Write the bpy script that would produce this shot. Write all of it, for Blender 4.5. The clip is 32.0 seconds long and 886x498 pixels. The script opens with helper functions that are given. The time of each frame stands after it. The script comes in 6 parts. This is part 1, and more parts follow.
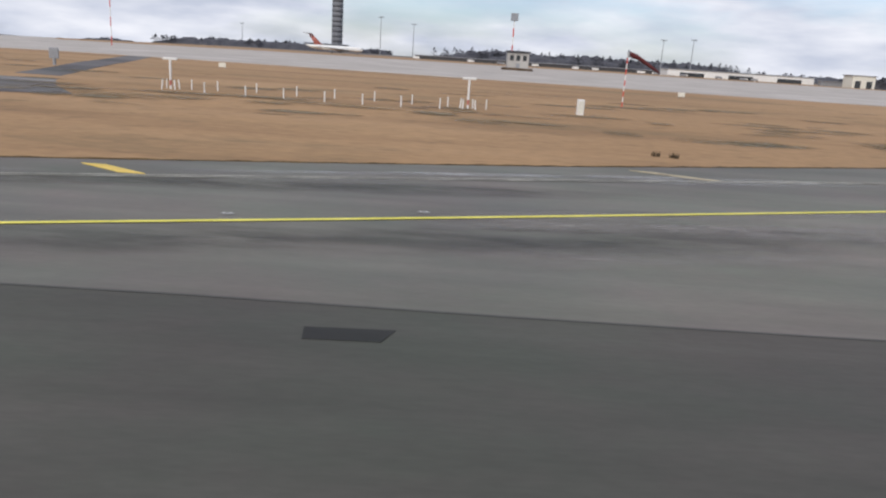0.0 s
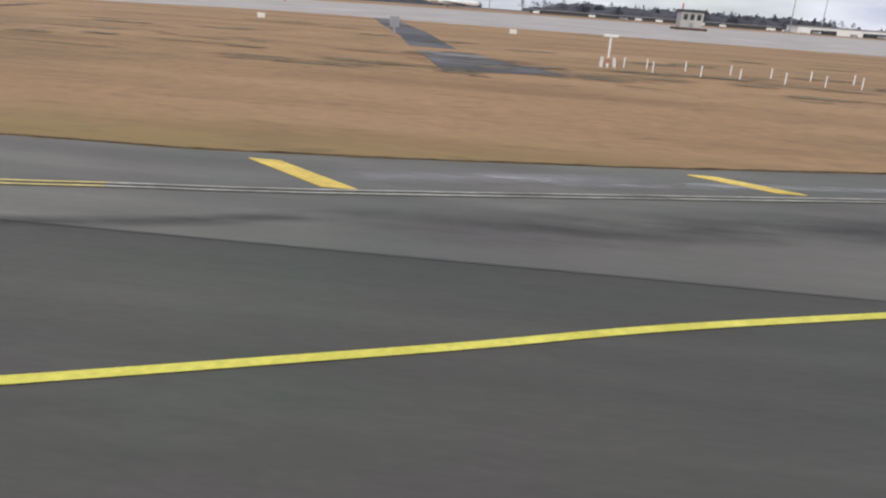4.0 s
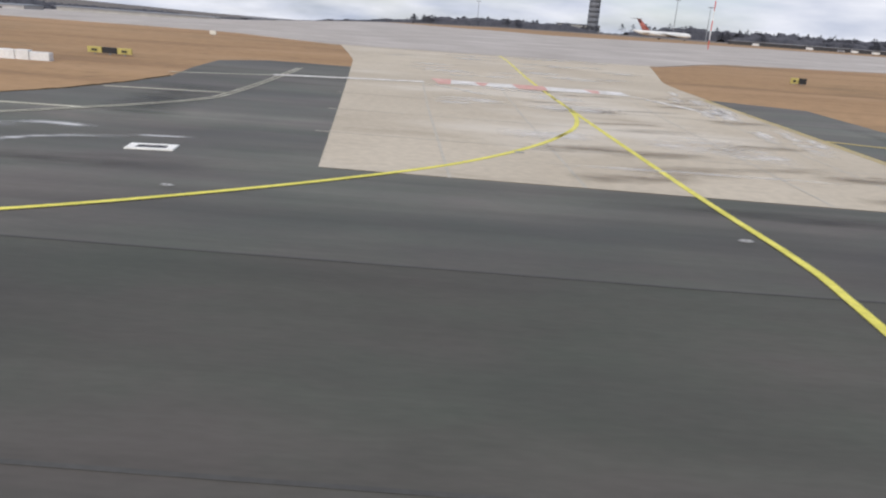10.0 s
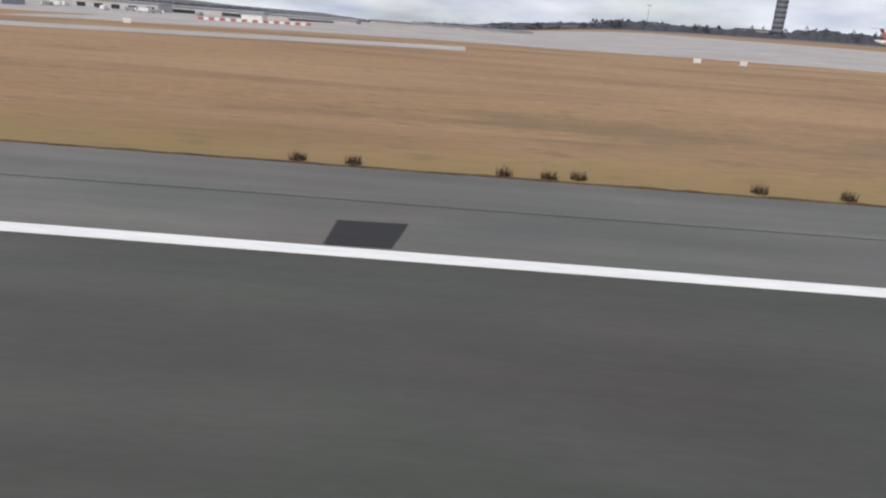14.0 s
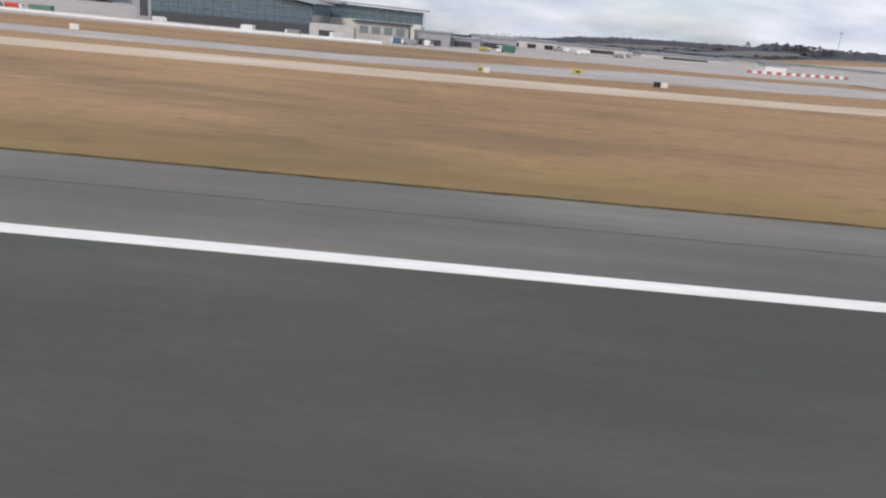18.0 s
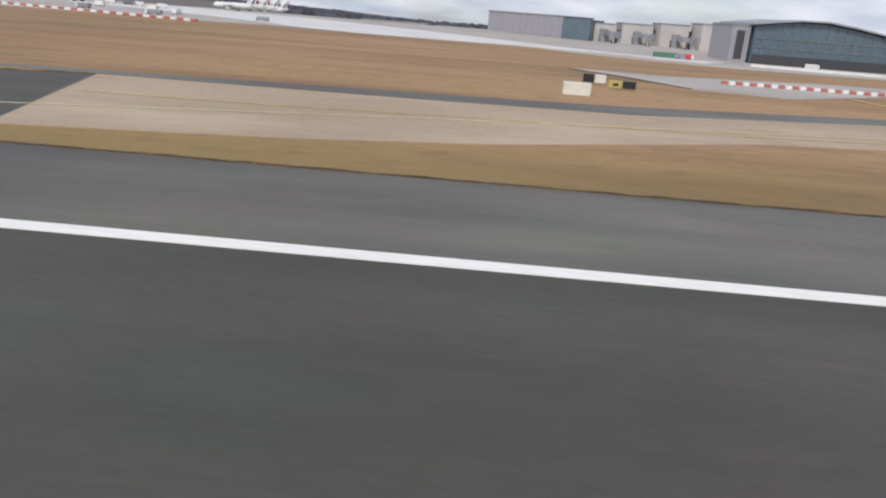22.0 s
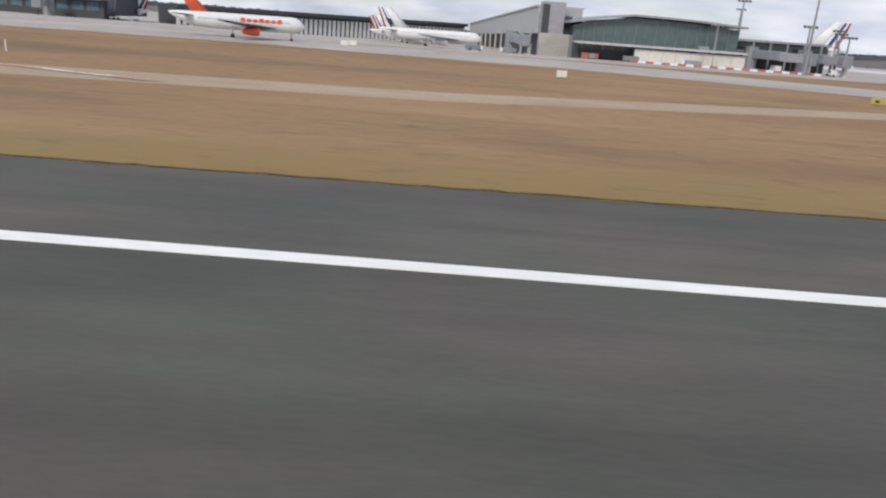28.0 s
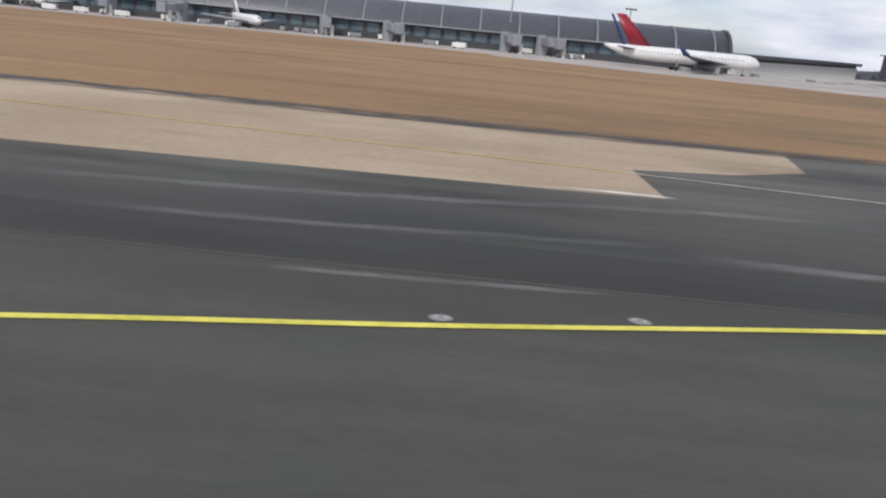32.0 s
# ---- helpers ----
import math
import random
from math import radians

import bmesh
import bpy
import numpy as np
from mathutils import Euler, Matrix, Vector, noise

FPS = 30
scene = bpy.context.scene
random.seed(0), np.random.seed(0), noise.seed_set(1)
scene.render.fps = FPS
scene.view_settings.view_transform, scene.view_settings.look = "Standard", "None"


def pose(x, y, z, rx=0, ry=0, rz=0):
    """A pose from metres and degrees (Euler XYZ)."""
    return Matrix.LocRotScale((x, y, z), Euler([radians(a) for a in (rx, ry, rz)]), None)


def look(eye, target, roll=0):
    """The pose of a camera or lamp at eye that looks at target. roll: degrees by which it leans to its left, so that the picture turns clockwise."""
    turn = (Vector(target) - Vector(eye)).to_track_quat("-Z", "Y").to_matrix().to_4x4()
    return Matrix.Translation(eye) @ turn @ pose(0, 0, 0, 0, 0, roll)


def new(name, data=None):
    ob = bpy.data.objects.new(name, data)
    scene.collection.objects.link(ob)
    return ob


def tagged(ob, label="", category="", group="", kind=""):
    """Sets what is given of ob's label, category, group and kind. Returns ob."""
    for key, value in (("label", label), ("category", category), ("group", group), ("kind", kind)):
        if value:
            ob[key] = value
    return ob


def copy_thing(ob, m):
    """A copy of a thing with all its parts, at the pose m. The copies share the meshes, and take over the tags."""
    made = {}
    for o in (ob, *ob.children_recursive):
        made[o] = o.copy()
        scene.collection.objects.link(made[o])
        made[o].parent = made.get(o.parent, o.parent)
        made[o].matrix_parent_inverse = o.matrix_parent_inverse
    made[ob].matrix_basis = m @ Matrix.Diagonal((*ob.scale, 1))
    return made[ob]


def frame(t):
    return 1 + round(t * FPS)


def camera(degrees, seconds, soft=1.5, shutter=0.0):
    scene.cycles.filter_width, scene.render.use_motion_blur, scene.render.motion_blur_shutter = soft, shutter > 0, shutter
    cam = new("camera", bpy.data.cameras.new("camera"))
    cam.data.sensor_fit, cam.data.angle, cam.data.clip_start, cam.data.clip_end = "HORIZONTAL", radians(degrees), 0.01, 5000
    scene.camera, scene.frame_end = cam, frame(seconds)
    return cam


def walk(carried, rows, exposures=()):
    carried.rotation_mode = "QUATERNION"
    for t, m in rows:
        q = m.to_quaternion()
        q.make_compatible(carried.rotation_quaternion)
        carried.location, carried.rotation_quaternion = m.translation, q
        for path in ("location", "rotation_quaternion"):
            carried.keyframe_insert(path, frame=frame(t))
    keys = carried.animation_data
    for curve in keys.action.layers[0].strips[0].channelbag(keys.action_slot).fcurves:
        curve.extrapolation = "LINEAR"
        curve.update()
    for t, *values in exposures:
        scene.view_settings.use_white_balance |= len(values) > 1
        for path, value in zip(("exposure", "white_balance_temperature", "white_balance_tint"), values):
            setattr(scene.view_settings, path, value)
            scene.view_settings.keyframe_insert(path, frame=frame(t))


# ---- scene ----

EXPOSURE = 0.38
cam = camera(62.09, 32.0, soft=2.2, shutter=0.05)
ROWS = [
    (0.0, pose(8.24, 0.50, 4.50, 75.22, -3.65, 0.73)),
    (0.5, pose(6.26, 0.68, 4.50, 75.20, -3.94, 1.23)),
    (1.0, pose(3.62, 0.91, 4.50, 74.89, -4.39, 1.75)),
    (1.5, pose(0.38, 1.17, 4.51, 74.24, -4.05, 2.69)),
    (2.0, pose(-3.39, 1.24, 4.51, 73.12, -3.67, 3.53)),
    (2.5, pose(-7.53, 1.04, 4.52, 72.05, -3.88, 3.90)),
    (3.0, pose(-12.06, 0.77, 4.53, 71.42, -4.18, 3.38)),
    (3.5, pose(-16.97, 0.60, 4.52, 71.12, -4.02, 4.50)),
    (4.0, pose(-22.42, 0.43, 4.50, 71.36, -3.98, 4.52)),
    (4.5, pose(-28.41, 0.28, 4.50, 71.56, -4.03, 3.97)),
    (5.0, pose(-34.99, 0.14, 4.50, 71.51, -4.15, 3.32)),
    (5.5, pose(-42.17, 0.05, 4.48, 71.29, -4.30, 3.00)),
    (6.0, pose(-49.99, 0.06, 4.47, 71.35, -4.49, 3.19)),
    (6.5, pose(-58.51, 0.10, 4.48, 71.48, -4.58, 3.12)),
    (7.0, pose(-67.55, 0.14, 4.54, 71.35, -4.49, 2.98)),
    (7.5, pose(-77.50, 0.16, 4.52, 71.43, -4.55, 0.79)),
    (8.0, pose(-88.06, 0.13, 4.49, 72.56, -5.28, 1.49)),
    (8.5, pose(-99.28, 0.10, 4.45, 73.27, -4.53, 4.01)),
    (9.0, pose(-111.10, 0.11, 4.52, 73.11, -3.40, 4.48)),
    (9.5, pose(-123.54, 0.09, 4.50, 72.71, -4.15, 1.80)),
    (10.0, pose(-136.43, 0.03, 4.49, 72.55, -3.98, 1.83)),
    (10.5, pose(-149.71, 0.05, 4.49, 72.14, -4.70, 2.88)),
    (11.0, pose(-163.28, 0.02, 4.48, 72.37, -3.85, 2.25)),
    (11.5, pose(-177.16, 0.03, 4.49, 72.11, -4.06, 1.68)),
    (12.0, pose(-191.31, 0.02, 4.49, 72.12, -3.46, 1.80)),
    (12.5, pose(-205.83, 0.02, 4.48, 71.81, -4.13, 1.72)),
    (13.0, pose(-220.60, 0.01, 4.49, 71.76, -4.29, 0.94)),
    (13.5, pose(-235.64, -0.01, 4.48, 71.64, -4.16, 0.66)),
    (14.0, pose(-250.93, -0.02, 4.46, 71.93, -4.15, 1.27)),
    (14.5, pose(-266.40, -0.05, 4.45, 72.54, -3.85, 1.68)),
    (15.0, pose(-281.95, -0.02, 4.50, 72.99, -4.27, 2.14)),
    (15.5, pose(-297.62, -0.01, 4.50, 73.02, -4.99, 2.51)),
    (16.0, pose(-313.32, -0.01, 4.50, 72.66, -5.56, 2.65)),
    (16.5, pose(-329.04, -0.01, 4.51, 72.27, -5.57, 2.39)),
    (17.0, pose(-344.76, -0.01, 4.53, 72.50, -4.61, 1.52)),
    (17.5, pose(-360.52, -0.02, 4.52, 72.48, -5.04, 1.36)),
    (18.0, pose(-376.31, -0.05, 4.51, 72.37, -5.07, 1.26)),
    (18.5, pose(-392.16, -0.06, 4.51, 72.09, -5.21, 1.27)),
    (19.0, pose(-408.10, -0.06, 4.51, 71.61, -5.23, 1.79)),
    (19.5, pose(-424.21, -0.07, 4.51, 71.63, -5.06, 2.20)),
    (20.0, pose(-440.51, -0.04, 4.49, 71.20, -6.17, 2.84)),
    (20.5, pose(-456.91, -0.04, 4.49, 72.15, -3.95, 3.83)),
    (21.0, pose(-473.37, 0.02, 4.55, 70.96, -5.21, 4.09)),
    (21.5, pose(-490.06, 0.01, 4.52, 71.36, -4.36, 3.54)),
    (22.0, pose(-506.87, 0.01, 4.53, 71.84, -4.18, 3.45)),
    (22.5, pose(-523.76, -0.01, 4.49, 72.49, -4.24, 3.05)),
    (23.0, pose(-540.65, -0.04, 4.44, 73.01, -3.71, 2.80)),
    (23.5, pose(-557.58, -0.05, 4.47, 73.09, -3.93, 2.86)),
    (24.0, pose(-574.55, -0.04, 4.48, 73.08, -4.01, 2.56)),
    (24.5, pose(-591.57, -0.03, 4.48, 73.18, -3.76, 1.66)),
    (25.0, pose(-608.67, -0.01, 4.50, 72.90, -4.07, 1.14)),
    (25.5, pose(-625.84, -0.02, 4.48, 73.14, -3.56, 0.94)),
    (26.0, pose(-643.09, -0.01, 4.50, 73.25, -3.64, 1.04)),
    (26.5, pose(-660.44, -0.02, 4.50, 73.02, -4.02, 1.33)),
    (27.0, pose(-677.84, -0.03, 4.50, 72.53, -4.39, 1.68)),
    (27.5, pose(-695.28, -0.03, 4.52, 72.17, -4.47, 1.93)),
    (28.0, pose(-712.76, -0.06, 4.48, 72.62, -4.00, 1.90)),
    (28.5, pose(-730.28, -0.07, 4.50, 72.84, -3.84, 1.53)),
    (29.0, pose(-747.79, -0.06, 4.51, 72.92, -3.50, 1.84)),
    (29.5, pose(-765.31, -0.05, 4.52, 73.10, -3.45, 1.58)),
    (30.0, pose(-782.84, -0.02, 4.53, 72.96, -3.86, 1.80)),
    (30.5, pose(-800.37, -0.02, 4.53, 72.57, -3.31, 1.84)),
    (31.0, pose(-817.96, -0.00, 4.53, 72.28, -3.47, 1.40)),
    (31.5, pose(-835.58, 0.01, 4.52, 72.35, -4.88, 2.00)),
    (32.0, pose(-853.23, 0.01, 4.51, 72.77, -5.21, 2.35)),
]
walk(cam, ROWS, exposures=((0.0, EXPOSURE), (32.0, EXPOSURE)))

SKY_STRENGTH, SUN_STRENGTH = 1.0, 1.75
# ---- light ----
SUN_ELEV, SUN_AZ = radians(38), radians(205)
world = bpy.data.worlds.new("overcast_sky")
scene.world = world
world.use_nodes = True
wn, wl = world.node_tree.nodes, world.node_tree.links
wn.clear()
w_out, w_bg, w_sky = wn.new("ShaderNodeOutputWorld"), wn.new("ShaderNodeBackground"), wn.new("ShaderNodeTexSky")
w_sky.sky_type, w_sky.sun_disc, w_sky.sun_elevation, w_sky.sun_rotation = "NISHITA", False, SUN_ELEV, SUN_AZ
w_scale = wn.new("ShaderNodeMix")
w_scale.data_type, w_scale.blend_type, w_scale.inputs[0].default_value = "RGBA", "MULTIPLY", 1.0
w_scale.inputs[7].default_value = (0.072, 0.080, 0.098, 1)
w_co, w_map = wn.new("ShaderNodeTexCoord"), wn.new("ShaderNodeMapping")
w_map.inputs["Scale"].default_value = (1.0, 1.0, 4.2)
w_n1, w_n2 = wn.new("ShaderNodeTexNoise"), wn.new("ShaderNodeTexNoise")
w_n1.inputs["Scale"].default_value, w_n1.inputs["Detail"].default_value, w_n1.inputs["Roughness"].default_value = 2.6, 7, 0.55
w_n2.inputs["Scale"].default_value, w_n2.inputs["Detail"].default_value = 7.0, 6
w_cov, w_tone, w_mix = wn.new("ShaderNodeValToRGB"), wn.new("ShaderNodeValToRGB"), wn.new("ShaderNodeMix")
w_cov.color_ramp.elements[0].position, w_cov.color_ramp.elements[1].position = 0.30, 0.56
w_tone.color_ramp.elements[0].position, w_tone.color_ramp.elements[1].position = 0.34, 0.68
w_tone.color_ramp.elements[0].color, w_tone.color_ramp.elements[1].color = (0.40, 0.44, 0.545, 1), (0.71, 0.72, 0.775, 1)
w_mix.data_type = "RGBA"
wl.new(w_co.outputs["Generated"], w_map.inputs[0])
wl.new(w_map.outputs[0], w_n1.inputs["Vector"]), wl.new(w_map.outputs[0], w_n2.inputs["Vector"])
wl.new(w_n1.outputs["Fac"], w_cov.inputs[0]), wl.new(w_n2.outputs["Fac"], w_tone.inputs[0])
wl.new(w_sky.outputs[0], w_scale.inputs[6])
wl.new(w_cov.outputs[0], w_mix.inputs[0]), wl.new(w_scale.outputs[2], w_mix.inputs[6]), wl.new(w_tone.outputs[0], w_mix.inputs[7])
wl.new(w_mix.outputs[2], w_bg.inputs[0]), wl.new(w_bg.outputs[0], w_out.inputs[0])
w_bg.inputs[1].default_value = SKY_STRENGTH
sun = new("sun", bpy.data.lights.new("sun", "SUN"))
sun.data.energy, sun.data.angle, sun.data.color = SUN_STRENGTH, radians(14), (1.0, 0.94, 0.86)
sun.matrix_world = look((0, 0, 300), (math.sin(SUN_AZ) * -100, math.cos(SUN_AZ) * -100, 300 - 100 * math.tan(SUN_ELEV)))

# ---- materials ----


def surface(name, a, b, scale=1.0, rough=0.7, bump=0.15, stretch=(1, 1, 1), fine=8.0, metal=0.0, place=True, grain=0.25, detail=5, spread=0.18):
    """Two tones in patches with a finer grain over them; place: in world metres, else in the thing's own."""
    m = bpy.data.materials.new(name)
    m.use_nodes = True
    n, l = m.node_tree.nodes, m.node_tree.links
    s = n["Principled BSDF"]
    co = n.new("ShaderNodeNewGeometry") if place else n.new("ShaderNodeTexCoord")
    mp = n.new("ShaderNodeMapping")
    mp.inputs["Scale"].default_value = stretch
    l.new(co.outputs["Position" if place else "Object"], mp.inputs[0])
    big, small = n.new("ShaderNodeTexNoise"), n.new("ShaderNodeTexNoise")
    big.inputs["Scale"].default_value, big.inputs["Detail"].default_value = scale, detail
    small.inputs["Scale"].default_value, small.inputs["Detail"].default_value = scale * fine, 4
    l.new(mp.outputs[0], big.inputs["Vector"]), l.new(mp.outputs[0], small.inputs["Vector"])
    ramp = n.new("ShaderNodeValToRGB")
    ramp.color_ramp.elements[0].position, ramp.color_ramp.elements[1].position = 0.5 - spread, 0.5 + spread
    ramp.color_ramp.elements[0].color, ramp.color_ramp.elements[1].color = (*a, 1), (*b, 1)
    l.new(big.outputs["Fac"], ramp.inputs[0])
    rg = n.new("ShaderNodeMapRange")
    rg.inputs["From Min"].default_value, rg.inputs["From Max"].default_value = 0.3, 0.7
    rg.inputs["To Min"].default_value, rg.inputs["To Max"].default_value = 1 - grain, 1 + grain
    l.new(small.outputs["Fac"], rg.inputs[0])
    mul = n.new("ShaderNodeMix")
    mul.data_type, mul.blend_type, mul.inputs[0].default_value = "RGBA", "MULTIPLY", 1.0
    l.new(ramp.outputs[0], mul.inputs[6]), l.new(rg.outputs[0], mul.inputs[7])
    l.new(mul.outputs[2], s.inputs["Base Color"])
    s.inputs["Roughness"].default_value, s.inputs["Metallic"].default_value = rough, metal
    if bump:
        bp = n.new("ShaderNodeBump")
        bp.inputs["Strength"].default_value, bp.inputs["Distance"].default_value = bump, 0.02
        l.new(small.outputs["Fac"], bp.inputs["Height"]), l.new(bp.outputs[0], s.inputs["Normal"])
    return m


def plain(name, c, rough=0.5, metal=0.0, grain=0.10, scale=1.2):
    """Painted or metal surface with a little dirt."""
    d = tuple(v * 0.82 for v in c)
    return surface(name, d, c, scale, rough, 0.03, place=False, metal=metal, grain=grain, spread=0.25)


def glassy(name, c, rough=0.12):
    """Tinted facade glass that mirrors the sky."""
    m = plain(name, c, rough, 0.0, 0.15, 0.15)
    m.node_tree.nodes["Principled BSDF"].inputs["Specular IOR Level"].default_value = 0.8
    return m


# ---- builders ----


def part(name, bm, material, parent=None, label=""):
    me = bpy.data.meshes.new(name)
    bm.to_mesh(me)
    bm.free()
    me.materials.append(material)
    ob = new(name, me)
    if parent:
        ob.parent = parent
    if label:
        ob["label"] = label
    return ob


def thing(name, label, category, group="", kind=""):
    return tagged(new(name), label, category, group, kind)


def place(ob, x, y, z=0.0, turn=0.0):
    ob.matrix_basis = pose(x, y, z, 0, 0, turn)
    return ob


def box(bm, x0, x1, y0, y1, z0, z1, bev=0.0):
    r = bmesh.ops.create_cube(bm, size=1.0, matrix=Matrix.Translation(((x0 + x1) / 2, (y0 + y1) / 2, (z0 + z1) / 2)) @ Matrix.Diagonal((abs(x1 - x0), abs(y1 - y0), abs(z1 - z0), 1)))
    if bev:
        es = list({e for v in r["verts"] for e in v.link_edges})
        bmesh.ops.bevel(bm, geom=es, offset=bev, segments=1, affect="EDGES")
    return bm


def boxes(*rows, bev=0.0):
    bm = bmesh.new()
    for r in rows:
        box(bm, *r, bev=bev)
    return bm


def cyl(bm, p0, p1, r0, r1=None, seg=12):
    p0, p1 = Vector(p0), Vector(p1)
    d = p1 - p0
    m = Matrix.Translation((p0 + p1) / 2) @ d.to_track_quat("Z", "Y").to_matrix().to_4x4()
    bmesh.ops.create_cone(bm, cap_ends=True, segments=seg, radius1=r0, radius2=r0 if r1 is None else r1, depth=d.length, matrix=m)
    return bm


def tube(p0, p1, r0, r1=None, seg=12):
    return cyl(bmesh.new(), p0, p1, r0, r1, seg)


def slab(pts, z0, z1, bm=None):
    """A flat sheet with thickness over an outline."""
    bm = bm or bmesh.new()
    lo = [bm.verts.new((x, y, z0)) for x, y in pts]
    hi = [bm.verts.new((x, y, z1)) for x, y in pts]
    n = len(pts)
    f = [bm.faces.new(hi), bm.faces.new(lo[::-1])]
    for i in range(n):
        f.append(bm.faces.new((lo[i], lo[(i + 1) % n], hi[(i + 1) % n], hi[i])))
    bmesh.ops.recalc_face_normals(bm, faces=f)
    return bm


def smooth_line(pts, steps=6):
    """A rounded course through points (Catmull-Rom)."""
    p = [Vector((x, y)) for x, y in pts]
    p = [p[0] * 2 - p[1]] + p + [p[-1] * 2 - p[-2]]
    out = []
    for i in range(1, len(p) - 2):
        for k in range(steps):
            t = k / steps
            a, b, c, d = p[i - 1], p[i], p[i + 1], p[i + 2]
            out.append(0.5 * ((2 * b) + (c - a) * t + (2 * a - 5 * b + 4 * c - d) * t * t + (3 * b - a - 3 * c + d) * t ** 3))
    return out + [p[-2]]


def ribbon(pts, width, z, offset=0.0, bm=None, round_it=True, thick=0.004):
    """A painted stripe along a course."""
    c = smooth_line(pts) if round_it and len(pts) > 2 else [Vector(q) for q in pts]
    bm = bm or bmesh.new()
    rows = []
    for i, q in enumerate(c):
        d = (c[min(i + 1, len(c) - 1)] - c[max(i - 1, 0)]).normalized()
        s = Vector((-d.y, d.x))
        rows.append([bm.verts.new((*(q + s * (offset + e * width / 2)), z + h)) for e, h in ((-1, -thick), (-1, 0), (1, 0), (1, -thick))])
    for a, b in zip(rows, rows[1:]):
        for k in range(3):
            bm.faces.new((a[k], b[k], b[k + 1], a[k + 1]))
    bmesh.ops.recalc_face_normals(bm, faces=bm.faces)
    return bm


def loft(rings, cap=True):
    """Rings of equal count, joined into a closed skin."""
    bm = bmesh.new()
    vs = [[bm.verts.new(p) for p in r] for r in rings]
    n = len(rings[0])
    for a, b in zip(vs, vs[1:]):
        for i in range(n):
            bm.faces.new((a[i], a[(i + 1) % n], b[(i + 1) % n], b[i]))
    if cap:
        bm.faces.new(vs[0][::-1]), bm.faces.new(vs[-1])
    bmesh.ops.recalc_face_normals(bm, faces=bm.faces)
    for f in bm.faces:
        f.smooth = len(f.verts) == 4
    return bm


def ring(x, r, z, ry=None, n=20):
    return [(x, (ry or r) * math.cos(2 * math.pi * i / n), z + r * math.sin(2 * math.pi * i / n)) for i in range(n)]


def wing(root, tip, chord0, chord1, thick0, thick1, up=False):
    """A tapered blade from root to tip (leading edges); up: a fin."""
    prof = [(0, 0), (0.08, 0.5), (0.35, 0.62), (0.7, 0.3), (1, 0.02), (0.7, -0.28), (0.35, -0.5), (0.08, -0.42)]
    rings = []
    for (x, y, z), c, t in ((root, chord0, thick0), (tip, chord1, thick1)):
        rings.append([(x + u * c, y + (v * t if up else 0), z + (0 if up else v * t)) for u, v in prof])
    return loft(rings)
# ---- lie of the land ----
LAND_X = (400, 100, -40, -110, -160, -250, -340, -430, -520, -620, -700, -760, -830, -1000)
LAND_Y = (40, 60, 92, 130, 172, 300, 520, 1000, 4000)
LAND_Z = (
    (0, 0.4, 0.9, 1.2, 1.6, 1.9, 2.0, -6, -75), (0, 0.4, 0.9, 1.2, 1.6, 1.9, 2.0, -6, -75), (0, 0.5, 1.0, 1.3, 1.6, 1.9, 2.0, -8, -85), (0, 0.0, 0.4, 0.9, 1.3, 1.7, 1.6, -10, -90),
    (0, 0.0, 0.3, 0.6, 1.0, 1.0, 0.6, -13, -95), (0, 0.0, 0.3, 0.0, -1.3, -2.6, -7.0, -20, -100), (0, 0.0, -0.2, -0.9, -2.1, -3.8, -10.0, -22, -105), (0, 0.0, -0.4, -1.4, -2.5, -2.8, -11.0, -22, -105),
    (0, 0.0, -0.4, -0.9, -2.2, -2.8, -10.0, -18, -90), (0, 0.0, -0.3, -0.6, -1.0, -2.6, -10.0, -18, -90), (0, 0.2, 0.4, -0.6, -1.8, -4.0, -6.0, -14, -80), (0, 0.2, 0.6, 0.2, -2.0, -4.4, -6.0, -12, -75),
    (0, 0.0, 0.2, -0.1, -0.9, -3.0, -4.0, -9, -70), (0, 0.0, 0.0, -0.3, -1.0, -1.5, -1.5, -6, -60))


def cell(v, grid):
    i = int(np.searchsorted(grid, v)) - 1
    i = max(0, min(len(grid) - 2, i))
    t = max(0.0, min(1.0, (v - grid[i]) / (grid[i + 1] - grid[i])))
    return i, t * t * (3 - 2 * t)


def land(x, y):
    """Height of the ground."""
    i, u = cell(-x, [-v for v in LAND_X])
    j, v = cell(y, LAND_Y)
    z = LAND_Z
    return (z[i][j] * (1 - u) + z[i + 1][j] * u) * (1 - v) + (z[i][j + 1] * (1 - u) + z[i + 1][j + 1] * u) * v


def course(pts, n):
    """n + 1 points at even steps of x-order along a line of points."""
    c = [Vector(p) for p in pts]
    s = [0.0]
    for a, b in zip(c, c[1:]):
        s.append(s[-1] + (b - a).length)
    out = []
    for k in range(n + 1):
        d = s[-1] * k / n
        i = max(i for i in range(len(c) - 1) if s[i] <= d + 1e-6)
        out.append(c[i].lerp(c[i + 1], (d - s[i]) / max(s[i + 1] - s[i], 1e-6)))
    return out


